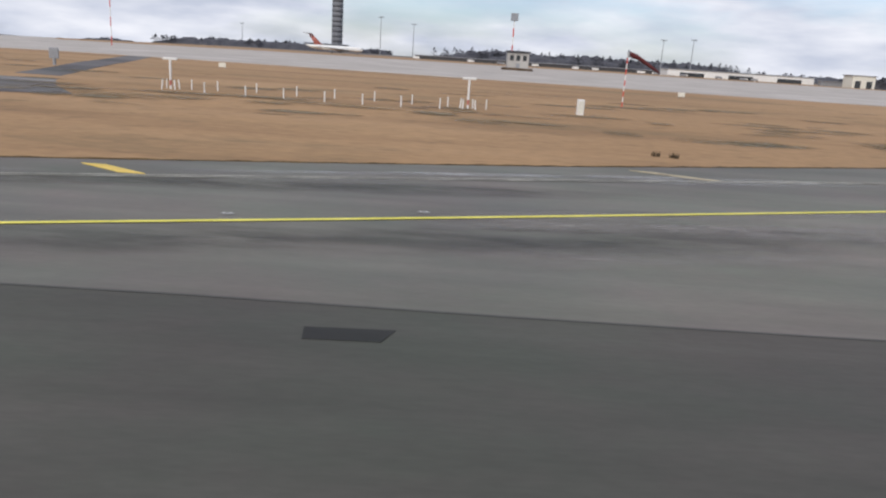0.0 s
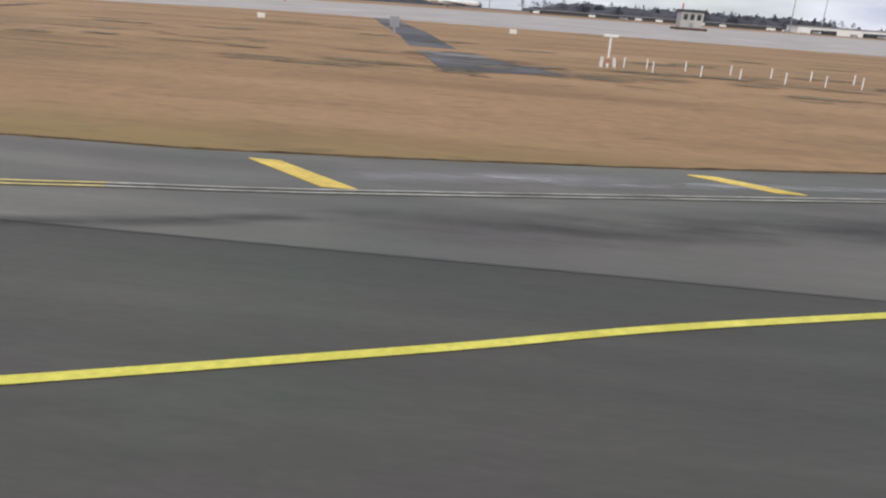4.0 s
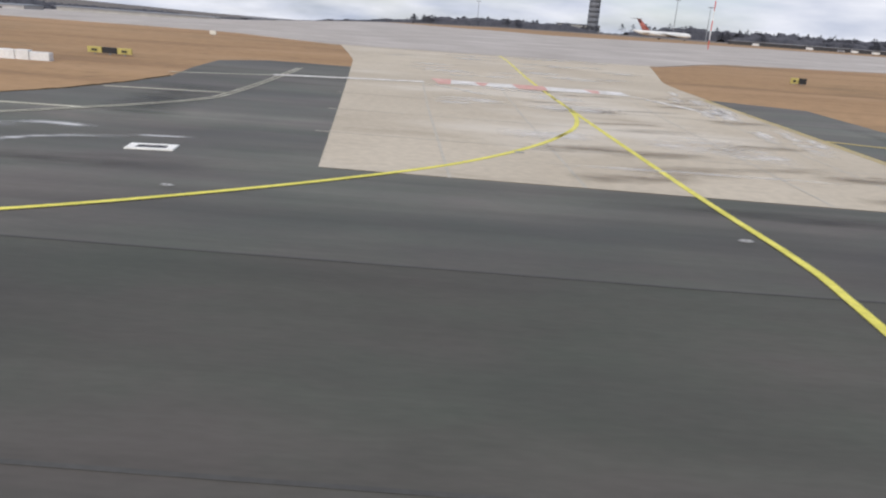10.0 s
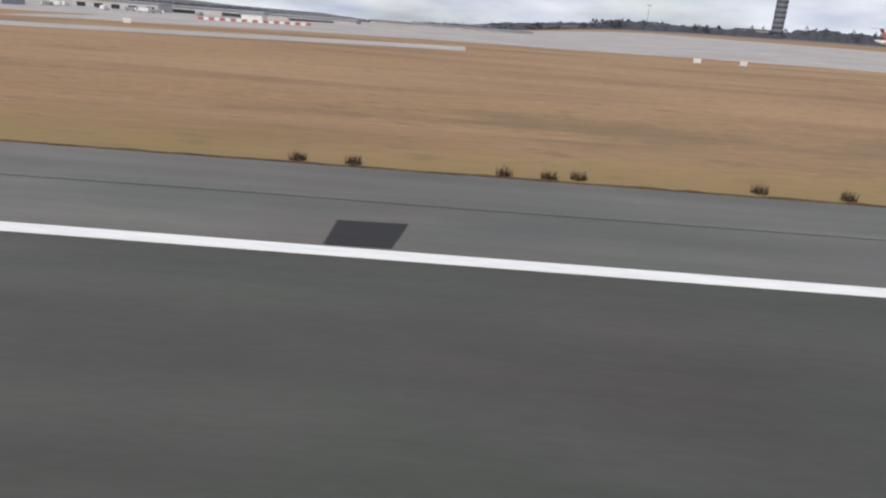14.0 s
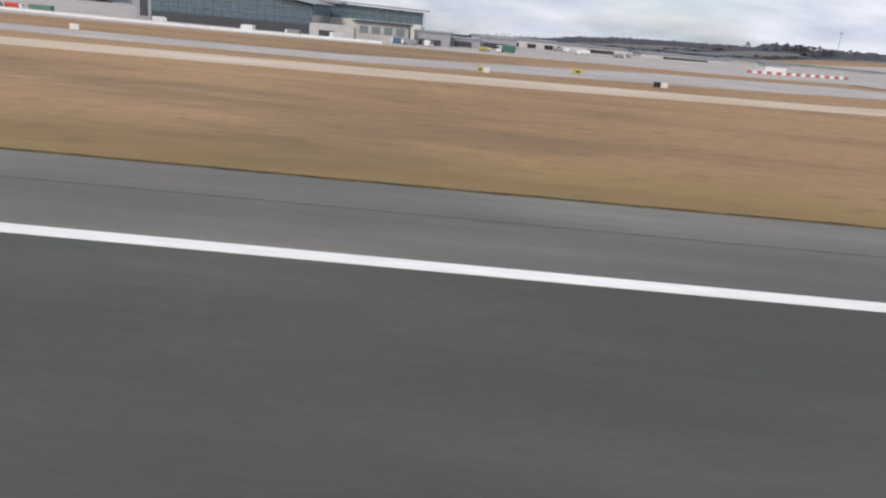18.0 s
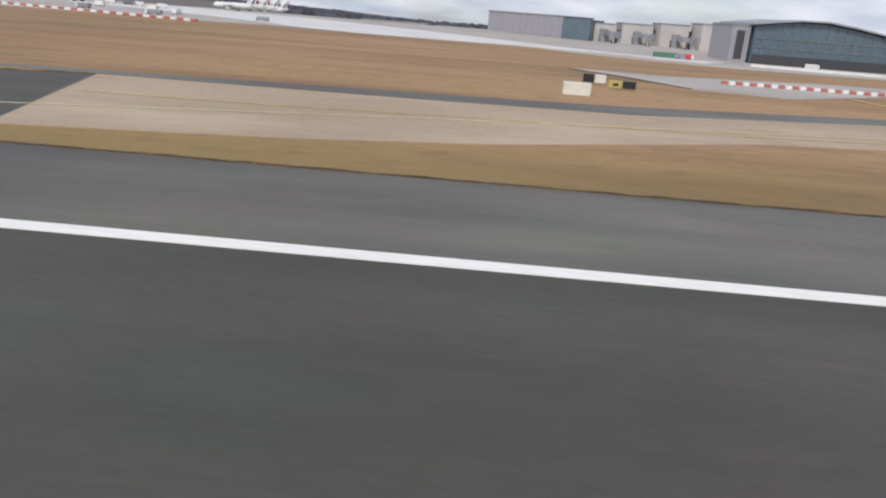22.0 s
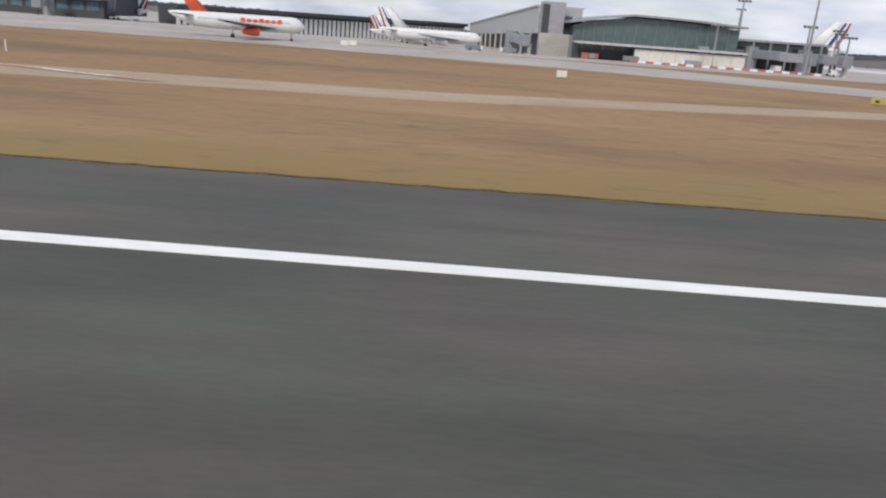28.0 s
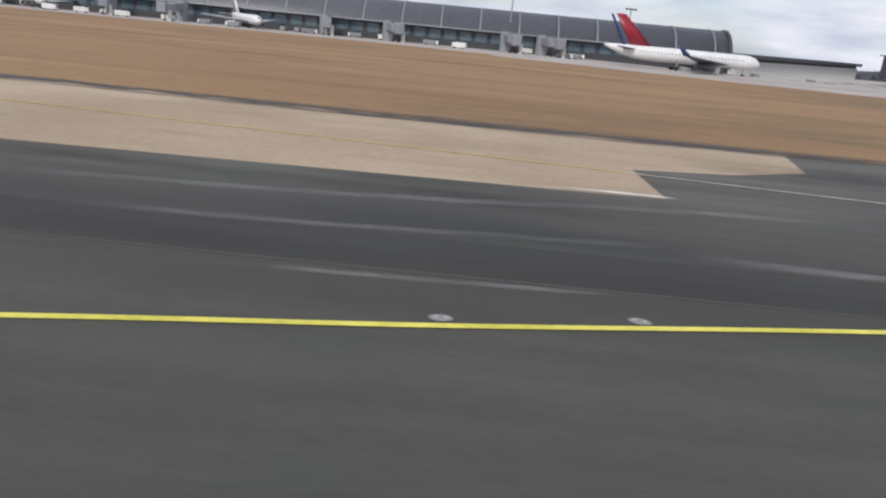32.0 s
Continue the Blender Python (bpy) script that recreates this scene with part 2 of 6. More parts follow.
def sheet(near, far, lift, nx=60, ny=4):
    """Pavement that follows the ground between two edges; its rim goes down into the soil."""
    a, b = course(near, nx), course(far, nx)
    bm = bmesh.new()
    g = []
    for p, q in zip(a, b):
        row = []
        for j in range(ny + 1):
            r = p.lerp(q, j / ny)
            row.append(bm.verts.new((r.x, r.y, land(r.x, r.y) + lift)))
        row.insert(0, bm.verts.new((p.x, p.y, land(p.x, p.y) - 0.2)))
        row.append(bm.verts.new((q.x, q.y, land(q.x, q.y) - 0.2)))
        g.append(row)
    for r, s in zip(g, g[1:]):
        for j in range(ny + 2):
            bm.faces.new((r[j], s[j], s[j + 1], r[j + 1]))
    bmesh.ops.recalc_face_normals(bm, faces=bm.faces)
    return bm


# ---- ground materials ----
def noise(n, l, vec, scale, detail=5, stretch=(1, 1, 1), rough=0.5):
    """Noise in world metres, stretched along an axis by a small factor."""
    mp, t = n.new("ShaderNodeMapping"), n.new("ShaderNodeTexNoise")
    mp.inputs["Scale"].default_value = stretch
    t.inputs["Scale"].default_value, t.inputs["Detail"].default_value, t.inputs["Roughness"].default_value = scale, detail, rough
    l.new(vec, mp.inputs[0]), l.new(mp.outputs[0], t.inputs["Vector"])
    return t.outputs["Fac"]


def span(n, l, v, a, b, lo, hi):
    r = n.new("ShaderNodeMapRange")
    for k, x in zip(("From Min", "From Max", "To Min", "To Max"), (a, b, lo, hi)):
        r.inputs[k].default_value = x
    l.new(v, r.inputs[0])
    return r.outputs[0]


def blend(n, l, fac, under, colour, mode="MIX"):
    m = n.new("ShaderNodeMix")
    m.data_type, m.blend_type = "RGBA", mode
    if fac is None:
        m.inputs[0].default_value = 1.0
    else:
        l.new(fac, m.inputs[0])
    l.new(under, m.inputs[6])
    if isinstance(colour, tuple):
        m.inputs[7].default_value = (*colour, 1)
    else:
        l.new(colour, m.inputs[7])
    return m.outputs[2]


def meadow():
    """Winter grass: tan, olive near the pavement, with the shade of long hollows painted brown, dry weeds and far grey
    scrub.
    """
    m = surface("dry_grass", (0.300, 0.176, 0.081), (0.372, 0.226, 0.110), 0.035, 0.95, 0.25, stretch=(0.6, 1, 1), fine=55, grain=0.13, detail=6)
    n, l = m.node_tree.nodes, m.node_tree.links
    s = n["Principled BSDF"]
    base = s.inputs["Base Color"].links[0].from_socket
    geo, sep = n.new("ShaderNodeNewGeometry"), n.new("ShaderNodeSeparateXYZ")
    pos = geo.outputs["Position"]
    l.new(pos, sep.inputs[0])
    west = n.new("ShaderNodeMath")
    west.operation, west.inputs[1].default_value = "MULTIPLY_ADD", 90.0
    l.new(noise(n, l, pos, 0.02, 4), west.inputs[0]), l.new(sep.outputs["X"], west.inputs[2])
    base = blend(n, l, span(n, l, west.outputs[0], -470.0, -540.0, 0.0, 0.42), base, (0.235, 0.140, 0.066))
    wob = n.new("ShaderNodeMath")
    wob.operation, wob.inputs[1].default_value = "MULTIPLY_ADD", 9.0
    l.new(noise(n, l, pos, 0.10, 6), wob.inputs[0]), l.new(sep.outputs["Y"], wob.inputs[2])
    base = blend(n, l, span(n, l, wob.outputs[0], 25.5, 33.0, 0.8, 0.0), base, (0.245, 0.170, 0.058))
    # long streaks put the shade of hollows into the grass colour
    base = blend(n, l, span(n, l, noise(n, l, pos, 0.16, 6, (0.16, 1, 1), 0.55), 0.50, 0.68, 0.0, 0.55), base, (0.175, 0.098, 0.045))
    base = blend(n, l, span(n, l, noise(n, l, pos, 0.12, 5, (0.2, 1, 1), 0.5), 0.30, 0.46, 0.5, 0.0), base, (0.42, 0.265, 0.140))
    base = blend(n, l, span(n, l, noise(n, l, pos, 0.9, 5, (0.5, 1, 1), 0.6), 0.56, 0.72, 0.0, 0.55), base, (0.135, 0.088, 0.042))
    base = blend(n, l, span(n, l, noise(n, l, pos, 0.055, 9, (0.4, 1, 1), 0.7), 0.51, 0.62, 0.0, 0.6), base, (0.150, 0.105, 0.050))
    scrub = n.new("ShaderNodeMath")
    scrub.operation, scrub.inputs[1].default_value = "MULTIPLY_ADD", 60.0
    l.new(noise(n, l, pos, 0.03, 5), scrub.inputs[0]), l.new(sep.outputs["Y"], scrub.inputs[2])
    base = blend(n, l, span(n, l, scrub.outputs[0], 400.0, 450.0, 0.0, 0.9), base, (0.125, 0.118, 0.112))
    l.new(base, s.inputs["Base Color"])
    return m


def asphalt(name, a, b, rough=0.85, streak=0.28, wear=0.17):
    """Asphalt with soft lanes along the runway and broad pale and dark patches."""
    m = surface(name, a, b, 0.35, rough, 0.12, stretch=(streak, 1, 1), fine=30, grain=0.06, detail=4)
    n, l = m.node_tree.nodes, m.node_tree.links
    s = n["Principled BSDF"]
    base = s.inputs["Base Color"].links[0].from_socket
    pos = n.new("ShaderNodeNewGeometry").outputs["Position"]
    blot = noise(n, l, pos, 0.16, 6, (0.5, 1, 1), 0.6)
    base = blend(n, l, None, base, span(n, l, blot, 0.32, 0.68, 1 - wear, 1 + wear), "MULTIPLY")
    base = blend(n, l, None, base, span(n, l, noise(n, l, pos, 0.045, 4, (0.5, 1, 1), 0.55), 0.34, 0.66, 1 - wear, 1 + wear), "MULTIPLY")
    base = blend(n, l, None, base, span(n, l, noise(n, l, pos, 0.9, 5, (0.025, 1, 1), 0.6), 0.33, 0.67, 1 - wear * 0.45, 1 + wear * 0.45), "MULTIPLY")
    tint = n.new("ShaderNodeValToRGB")
    tint.color_ramp.elements[0].position, tint.color_ramp.elements[1].position = 0.36, 0.64
    tint.color_ramp.elements[0].color, tint.color_ramp.elements[1].color = (1.07, 0.98, 1.0, 1), (0.96, 1.02, 0.96, 1)
    l.new(noise(n, l, pos, 0.28, 7, (0.6, 1, 1), 0.62), tint.inputs[0])
    base = blend(n, l, None, base, tint.outputs[0], "MULTIPLY")
    s.inputs["Specular IOR Level"].default_value = 0.28
    base = blend(n, l, span(n, l, noise(n, l, pos, 0.5, 8, (0.35, 1, 1), 0.65), 0.60, 0.78, 0.0, 0.35), base, tuple(v * 0.55 for v in a))
    l.new(base, s.inputs["Base Color"])
    l.new(span(n, l, blot, 0.3, 0.7, rough - 0.16, min(1.0, rough + 0.08)), s.inputs["Roughness"])
    return m


def slabs(name, a, b, pale, dark):
    """Old concrete with bleached areas, brown drainage stains and rubber marks."""
    m = surface(name, a, b, 0.10, 0.85, 0.12, fine=30, grain=0.08, detail=6)
    n, l = m.node_tree.nodes, m.node_tree.links
    s = n["Principled BSDF"]
    base = s.inputs["Base Color"].links[0].from_socket
    pos = n.new("ShaderNodeNewGeometry").outputs["Position"]
    base = blend(n, l, span(n, l, noise(n, l, pos, 0.13, 7, (0.5, 1, 1), 0.62), 0.52, 0.66, 0.0, 0.75), base, pale)
    base = blend(n, l, span(n, l, noise(n, l, pos, 0.35, 8, (0.3, 1, 1), 0.65), 0.56, 0.72, 0.0, 0.6), base, dark)
    l.new(base, s.inputs["Base Color"])
    return m


M_GRASS = meadow()
M_RUNWAY = asphalt("runway_asphalt", (0.0735, 0.0725, 0.0635), (0.089, 0.088, 0.0775))
M_SHOULDER = asphalt("shoulder_asphalt", (0.123, 0.118, 0.101), (0.158, 0.152, 0.132), 0.68, wear=0.24)
M_PATCH = asphalt("patched_asphalt", (0.028, 0.028, 0.028), (0.040, 0.039, 0.038), 0.9, 0.3)
M_PATH = asphalt("path_asphalt", (0.15, 0.146, 0.142), (0.23, 0.225, 0.22), 0.8, 0.4, wear=0.3)
M_CONC = slabs("sandy_concrete", (0.50, 0.395, 0.29), (0.59, 0.475, 0.355), (0.66, 0.555, 0.44), (0.385, 0.295, 0.208))
M_CONCB = slabs("brown_sandy_concrete", (0.355, 0.268, 0.178), (0.43, 0.328, 0.225), (0.50, 0.395, 0.285), (0.26, 0.19, 0.122))
M_CONC2 = slabs("grey_concrete", (0.360, 0.322, 0.288), (0.44, 0.398, 0.360), (0.52, 0.480, 0.445), (0.265, 0.225, 0.190))
M_EXIT = slabs("weathered_exit_concrete", (0.435, 0.372, 0.282), (0.525, 0.456, 0.355), (0.61, 0.555, 0.47), (0.325, 0.268, 0.198))
M_CONC3 = slabs("bleached_concrete", (0.58, 0.56, 0.54), (0.68, 0.665, 0.65), (0.74, 0.73, 0.72), (0.48, 0.46, 0.43))
M_WHITE = surface("white_paint", (0.80, 0.785, 0.735), (0.90, 0.885, 0.835), 0.7, 0.6, 0.1, stretch=(0.15, 1, 1), fine=14, grain=0.07)
M_DULLW = surface("dull_white_paint", (0.56, 0.55, 0.51), (0.70, 0.69, 0.64), 1.3, 0.65, 0.1, stretch=(0.06, 1, 1), fine=10, grain=0.10)
M_WORN = surface("worn_white_paint", (0.20, 0.19, 0.185), (0.66, 0.64, 0.61), 1.1, 0.7, 0.1, stretch=(0.012, 1, 1), fine=9, grain=0.18, detail=6, spread=0.2)
M_YELLOW = surface("yellow_paint", (0.60, 0.42, 0.07), (0.80, 0.58, 0.12), 1.2, 0.6, 0.1, stretch=(0.4, 1, 1), fine=10, grain=0.15)
M_LINE = surface("yellow_line_paint", (0.62, 0.56, 0.07), (0.80, 0.72, 0.13), 0.8, 0.6, 0.1, fine=10, grain=0.12)
M_PALE = surface("faded_yellow_paint", (0.46, 0.36, 0.12), (0.64, 0.51, 0.20), 0.8, 0.7, 0.1, fine=10, grain=0.2)
M_SOIL = surface("bare_soil", (0.055, 0.036, 0.022), (0.11, 0.07, 0.04), 0.8, 0.95, 0.6, fine=8, grain=0.3)

# ---- ground ----
gx = sorted({*range(-1300, -980, 40), *range(-980, 160, 10), *range(160, 500, 40), -5000, -3500, -2500, -1800, 700, 1000, 1600, 2600, 4000})
gy = sorted({*range(92, 172, 4), *range(172, 440, 8), -3000, -1500, -700, -300, -120, -60, -30, 0, 14, 18, 26, 32, 40, 50, 60, 70, 80, 92, 104, 116, 130, 144, 158, 172, 200, 240, 300, 380, 460, 520, 700, 1000, 1600, 2500, 4000})
bm = bmesh.new()
grid = [[bm.verts.new((x, y, land(x, y))) for y in gy] for x in gx]
for r, s in zip(grid, grid[1:]):
    for j in range(len(gy) - 1):
        bm.faces.new((r[j], s[j], s[j + 1], r[j + 1])).smooth = True
ground = tagged(part("ground", bm, M_GRASS), "dry tan winter grass of the airfield", "grass", kind="structure")

EDGE = [(160, 96), (60, 53), (32, 40.8), (13.5, 33.2), (3, 29.6), (-5, 27), (-12, 24.9), (-18.3, 23.1), (-25.9, 21.4), (-31, 20.5), (-40, 20.2), (-60, 20.1), (-101, 20.0), (-111.6, 20.2), (-112.6, 21.4)]
EDGE_B = [(-176, 20.7), (-210, 20.4), (-250, 20.5), (-330, 19.75), (-376, 19.45), (-410, 19.4), (-428, 19.5), (-462, 19.9)]
BEND = [(-155.2, 52), (-154, 45), (-154.4, 40), (-155.4, 35.4), (-157.3, 31.2), (-159.9, 26.9), (-162.7, 24.3), (-165.9, 22.3), (-169.6, 21.2), (-173, 20.85)]
EDGE_D = [(-600, 20.8), (-620, 21.2), (-640, 20.7), (-700, 19.9), (-737, 19.6), (-750, 19.8), (-762, 20.1), (-796, 20.2), (-803.2, 20.7)]
runway = tagged(part("runway", slab([(160, -34), (160, 13.0), (-990, 13.0), (-990, -34)], -0.3, 0.030), M_RUNWAY), "dark grey grooved asphalt runway with tyre streaks", "runway", kind="structure")
shoulder = tagged(part("runway_shoulder", slab([(160, 13.0)] + EDGE + [(-112.7, 36), (-112.3, 53), (-118.4, 56), (-118.9, 20.9), (-140.5, 21.4), (-147, 72), (-156, 60)] + BEND + EDGE_B +
    [(-463.6, 22), (-463.8, 38), (-475, 36), (-489.3, 32), (-487.5, 29.5), (-486.2, 19.9)] + [(-488, 19.8), (-521.4, 19.9), (-522.4, 22.6), (-526.6, 37.2), (-540, 34.4), (-548, 32.8), (-560, 28.4), (-567, 26.3), (-577, 24.2), (-589, 22.6)] + EDGE_D +
    [(-804.1, 22.9), (-809.3, 33.2), (-821, 34.3), (-838, 34.4), (-847, 34.4), (-847.2, 25.7), (-847, 21.8), (-866, 21.2), (-990, 21.4), (-990, 13.0)], -0.3, 0.024), M_SHOULDER),
    "weathered grey asphalt shoulder beside the runway", "shoulder", kind="structure")

M_TAXI = asphalt("taxi_asphalt", (0.075, 0.071, 0.061), (0.098, 0.093, 0.081), 0.74, wear=0.3)
for outline in ([(-463.5, 13.004), (-463.7, 22), (-463.9, 37.8), (-475, 35.9), (-489.2, 31.9), (-487.4, 29.5), (-486.2, 20), (-486, 13.004)],
                [(-521.5, 13.004), (-521.5, 19.8), (-522.5, 22.6), (-526.7, 37.1), (-540, 34.3), (-548, 32.7), (-560, 28.3), (-567, 26.2), (-577, 24.3), (-589, 22.3), (-600, 20.7), (-625, 20.0), (-690, 13.004)],
                [(-690.05, 13.004), (-625.1, 20.0), (-640, 20.6), (-700, 19.8), (-737, 19.5), (-750, 19.7), (-762, 20.0), (-796, 20.1), (-803.3, 20.6), (-804.2, 22.9), (-809.4, 33.1), (-821, 34.2), (-838, 34.3), (-846.9, 34.3), (-847.1, 25.7), (-846.9, 21.7), (-866, 21.1), (-989.9, 21.3), (-989.9, 13.004)]):
    tagged(part("taxiway_asphalt", slab(outline, -0.2, 0.029), M_TAXI), "dark worn asphalt where a taxiway joins the runway", "taxiway", kind="structure")
M_EXITA = asphalt("exit_asphalt", (0.094, 0.092, 0.080), (0.124, 0.121, 0.106), 0.72, wear=0.3)
tagged(part("exit_asphalt", slab([(-111.75, 13.004), (-111.75, 20.2), (-112.5, 21.4), (-112.6, 36), (-112.25, 52.9), (-118.35, 55.8), (-118.85, 20.85), (-140.4, 21.35), (-146.9, 71.7), (-155.9, 59.9)] + [(x + 0.06, y - 0.04) for x, y in BEND] + [(-176, 20.65), (-178.9, 20.6), (-178.9, 13.004)], -0.2, 0.0275), M_EXITA),
    "dark worn asphalt round the taxiway exit", "taxiway", kind="structure")
M_LANE = asphalt("newer_lane_asphalt", (0.055, 0.054, 0.050), (0.070, 0.068, 0.063), 0.85, wear=0.2)
for outline in ([(-463.6, 13.008), (-463.6, 16.8), (-470, 17.1), (-480, 16.9), (-486.1, 17.0), (-485.9, 13.008)],
                [(-770, 13.008), (-772, 15.2), (-800, 15.4), (-850, 15.2), (-900, 15.5), (-989.8, 15.3), (-989.8, 13.008)]):
    tagged(part("asphalt_lane", slab(outline, -0.1, 0.0335), M_LANE), "darker, newer lane of asphalt along the runway edge", "pavement", kind="structure")

# sandy concrete taxiways
tagged(part("taxiway_exit", sheet([(-118.9, 20.9), (-118.5, 45), (-118.0, 70), (-112.5, 100)], [(-140.5, 21.4), (-143.5, 45), (-147, 72), (-153, 100)], 0.038, 30, 8), M_EXIT), "pale sandy concrete taxiway leaving the runway", "taxiway", kind="structure")
TAXI_NEAR = [(-301, 70.4), (-306, 68.2), (-345, 58.5), (-377, 53.3), (-407, 51.0), (-431, 48.4), (-447, 45), (-465, 38.7), (-477, 35.7), (-495, 31.6), (-506, 26.4), (-513, 24.2), (-522.4, 22.5)]
TAXI_FAR = [(-301, 72.0), (-309, 75.7), (-345, 64.6), (-378, 60.3), (-410, 57.4), (-426, 53.6), (-446, 51.5), (-468, 45), (-477, 45), (-499, 38.4), (-509, 37.8), (-520, 37.6), (-526.6, 37.5)]
for near, far, m in ((TAXI_NEAR[:9], TAXI_FAR[:9], M_CONC), (TAXI_NEAR[8:], TAXI_FAR[8:], M_CONCB)):
    tagged(part("taxiway_parallel", sheet(near, far, 0.034, 60), m), "pale sandy concrete taxiway running beside the runway" if m is M_CONC else "brown sandy concrete taxiway running beside the runway", "taxiway", kind="structure")
tagged(part("taxiway_shoulder", sheet([(-478, 43.0), (-499, 38.6), (-509, 38.0), (-534, 37.6)], [(-480, 47), (-500, 41.8), (-510, 40.8), (-536, 38.6)], 0.030, 40), M_SHOULDER), "dark asphalt strip along the taxiway", "taxiway", kind="structure")
tagged(part("taxiway_west", sheet([(-660, 56), (-684, 50.3), (-714, 42), (-749, 38.8), (-763, 34.4), (-776, 32.2), (-791, 29.8), (-797, 25.6), (-804.0, 22.5)], [(-660, 60), (-684, 54), (-714, 46.6), (-749, 44.4), (-760, 44.2), (-784, 40.5), (-798, 36.2), (-809.3, 33.2)], 0.034, 80), M_CONCB),
    "sandy concrete taxiway joining the runway", "taxiway", kind="structure")
tagged(part("taxiway_far_end", sheet([(-847, 21.8), (-866, 21.2), (-990, 21.6)], [(-847.2, 34.5), (-876, 35.8), (-990, 37)], 0.036, 40), M_CONCB), "sandy concrete taxiway beside the runway", "taxiway", kind="structure")
tagged(part("taxiway_far_corner", sheet([(-839.5, 29.5), (-843, 27.4), (-847.1, 26.4)], [(-838.5, 34.2), (-843, 34.3), (-847.2, 34.4)], 0.032, 8), M_CONCB), "corner of sandy concrete meeting the asphalt", "taxiway", kind="structure")
# grey aprons further off
tagged(part("apron_east", sheet([(420, 118), (100, 116), (0, 118), (-60, 120), (-100, 112), (-113, 95), (-152, 95), (-170, 108), (-212, 112), (-253, 108), (-306, 92)], [(420, 290), (100, 280), (0, 270), (-60, 260), (-100, 240), (-113, 235), (-152, 300), (-170, 330), (-212, 330), (-253, 330), (-330, 320)], 0.09, 140, 60), M_CONC2),
    "wide light grey concrete apron", "apron", kind="structure")
tagged(part("taxiway_grey_link", sheet([(-250, 84), (-280, 76), (-306, 68.3)], [(-250, 92), (-280, 83.6), (-309, 75.8)], 0.028, 30), M_CONC2), "light grey concrete taxiway across the grass", "taxiway", kind="structure")
tagged(part("taxiway_grey", sheet([(-306, 92), (-346, 78), (-383, 66), (-416, 65), (-445, 66), (-470, 68), (-484, 56), (-491, 58)], [(-322, 108), (-347, 98), (-388, 76), (-420, 76), (-445, 80), (-470, 82), (-490, 72), (-499, 74)], 0.06, 120, 8), M_CONC2),
    "light grey concrete taxiway across the grass", "taxiway", kind="structure")
tagged(part("apron_terminal", sheet([(-300, 128), (-360, 126), (-420, 126), (-470, 112), (-490, 124), (-503, 140), (-536, 166), (-552, 134), (-600, 128), (-660, 122), (-700, 114), (-760, 104), (-830, 122), (-870, 132), (-990, 140)], [(-280, 420), (-360, 420), (-420, 420), (-470, 420), (-490, 420), (-503, 420), (-536, 420), (-560, 420), (-600, 420), (-660, 420), (-700, 420), (-760, 420), (-830, 420), (-880, 420), (-1050, 420)], 0.09, 160, 70), M_CONC2),
    "light grey concrete terminal apron", "apron", kind="structure")
tagged(part("apron_bleached", sheet([(-640, 205), (-580, 186), (-540, 166), (-503, 140), (-470, 128)], [(-640, 300), (-560, 262), (-531, 232), (-489, 178), (-456, 152)], 0.14, 80, 30), M_CONC3), "bleached white concrete stand area", "apron", kind="structure")
tagged(part("taxiway_grey_west", sheet([(-582, 79), (-604, 68), (-620, 68.9), (-637, 68.5), (-650, 66.5), (-672, 72.7), (-703, 80.5), (-735, 83), (-767, 81), (-800, 94), (-830, 110), (-850, 122)], [(-583, 81), (-603, 94), (-620, 96), (-637, 92), (-652, 84), (-676, 88), (-703, 98), (-735, 106), (-767, 103), (-800, 112), (-830, 124), (-851, 128)], 0.06, 140, 8), M_CONC2),
    "light grey concrete taxiway before the terminal", "taxiway", kind="structure")
# ---- painted markings ----
TOP = 0.046
M_PATCH2 = asphalt("old_path_asphalt", (0.105, 0.100, 0.100), (0.165, 0.155, 0.155), 0.8, 0.6, wear=0.45)
M_WORNLINE = surface("worn_pale_line", (0.38, 0.36, 0.28), (0.58, 0.56, 0.45), 0.8, 0.8, 0.0, fine=8, grain=0.2)
M_FAINT = surface("worn_off_paint", (0.18, 0.17, 0.145), (0.46, 0.44, 0.38), 0.5, 0.8, 0.0, fine=8, grain=0.2)
M_ARROW = plain("bleached_yellow_paint", (0.70, 0.58, 0.24), 0.8)
M_CREAML = surface("cream_line_paint", (0.52, 0.47, 0.27), (0.70, 0.64, 0.40), 0.8, 0.7, 0.0, fine=10, grain=0.15)
M_SMUDGE = plain("washed_out_paint", (0.82, 0.66, 0.61), 0.8)


def mark(name, bm, m, label, category="marking"):
    return tagged(part(name, bm, m), label, category, kind="structure")


def over(pts, width, m, name, label, offset=0.0, lift=0.05, cut=1.5):
    """A stripe that lies on whatever pavement it crosses."""
    c = smooth_line(pts, 8)
    bm = bmesh.new()
    rows = []
    for i, q in enumerate(c):
        d = (c[min(i + 1, len(c) - 1)] - c[max(i - 1, 0)]).normalized()
        s = Vector((-d.y, d.x))
        e = [q + s * (offset + k * width / 2) for k in (-1, 1)]
        rows.append([bm.verts.new((v.x, v.y, max(0.0, land(v.x, v.y)) + lift if v.y > 40 else lift)) for v in e])
    for a, b in zip(rows, rows[1:]):
        bm.faces.new((a[0], b[0], b[1], a[1]))
    bmesh.ops.recalc_face_normals(bm, faces=bm.faces)
    if sum(f.normal.z for f in bm.faces) < 0:
        bmesh.ops.reverse_faces(bm, faces=bm.faces)
    r = bmesh.ops.extrude_face_region(bm, geom=bm.faces[:])
    bmesh.ops.translate(bm, verts=[v for v in r["geom"] if isinstance(v, bmesh.types.BMVert)], vec=(0, 0, 0.004))
    return mark(name, bm, m, label)


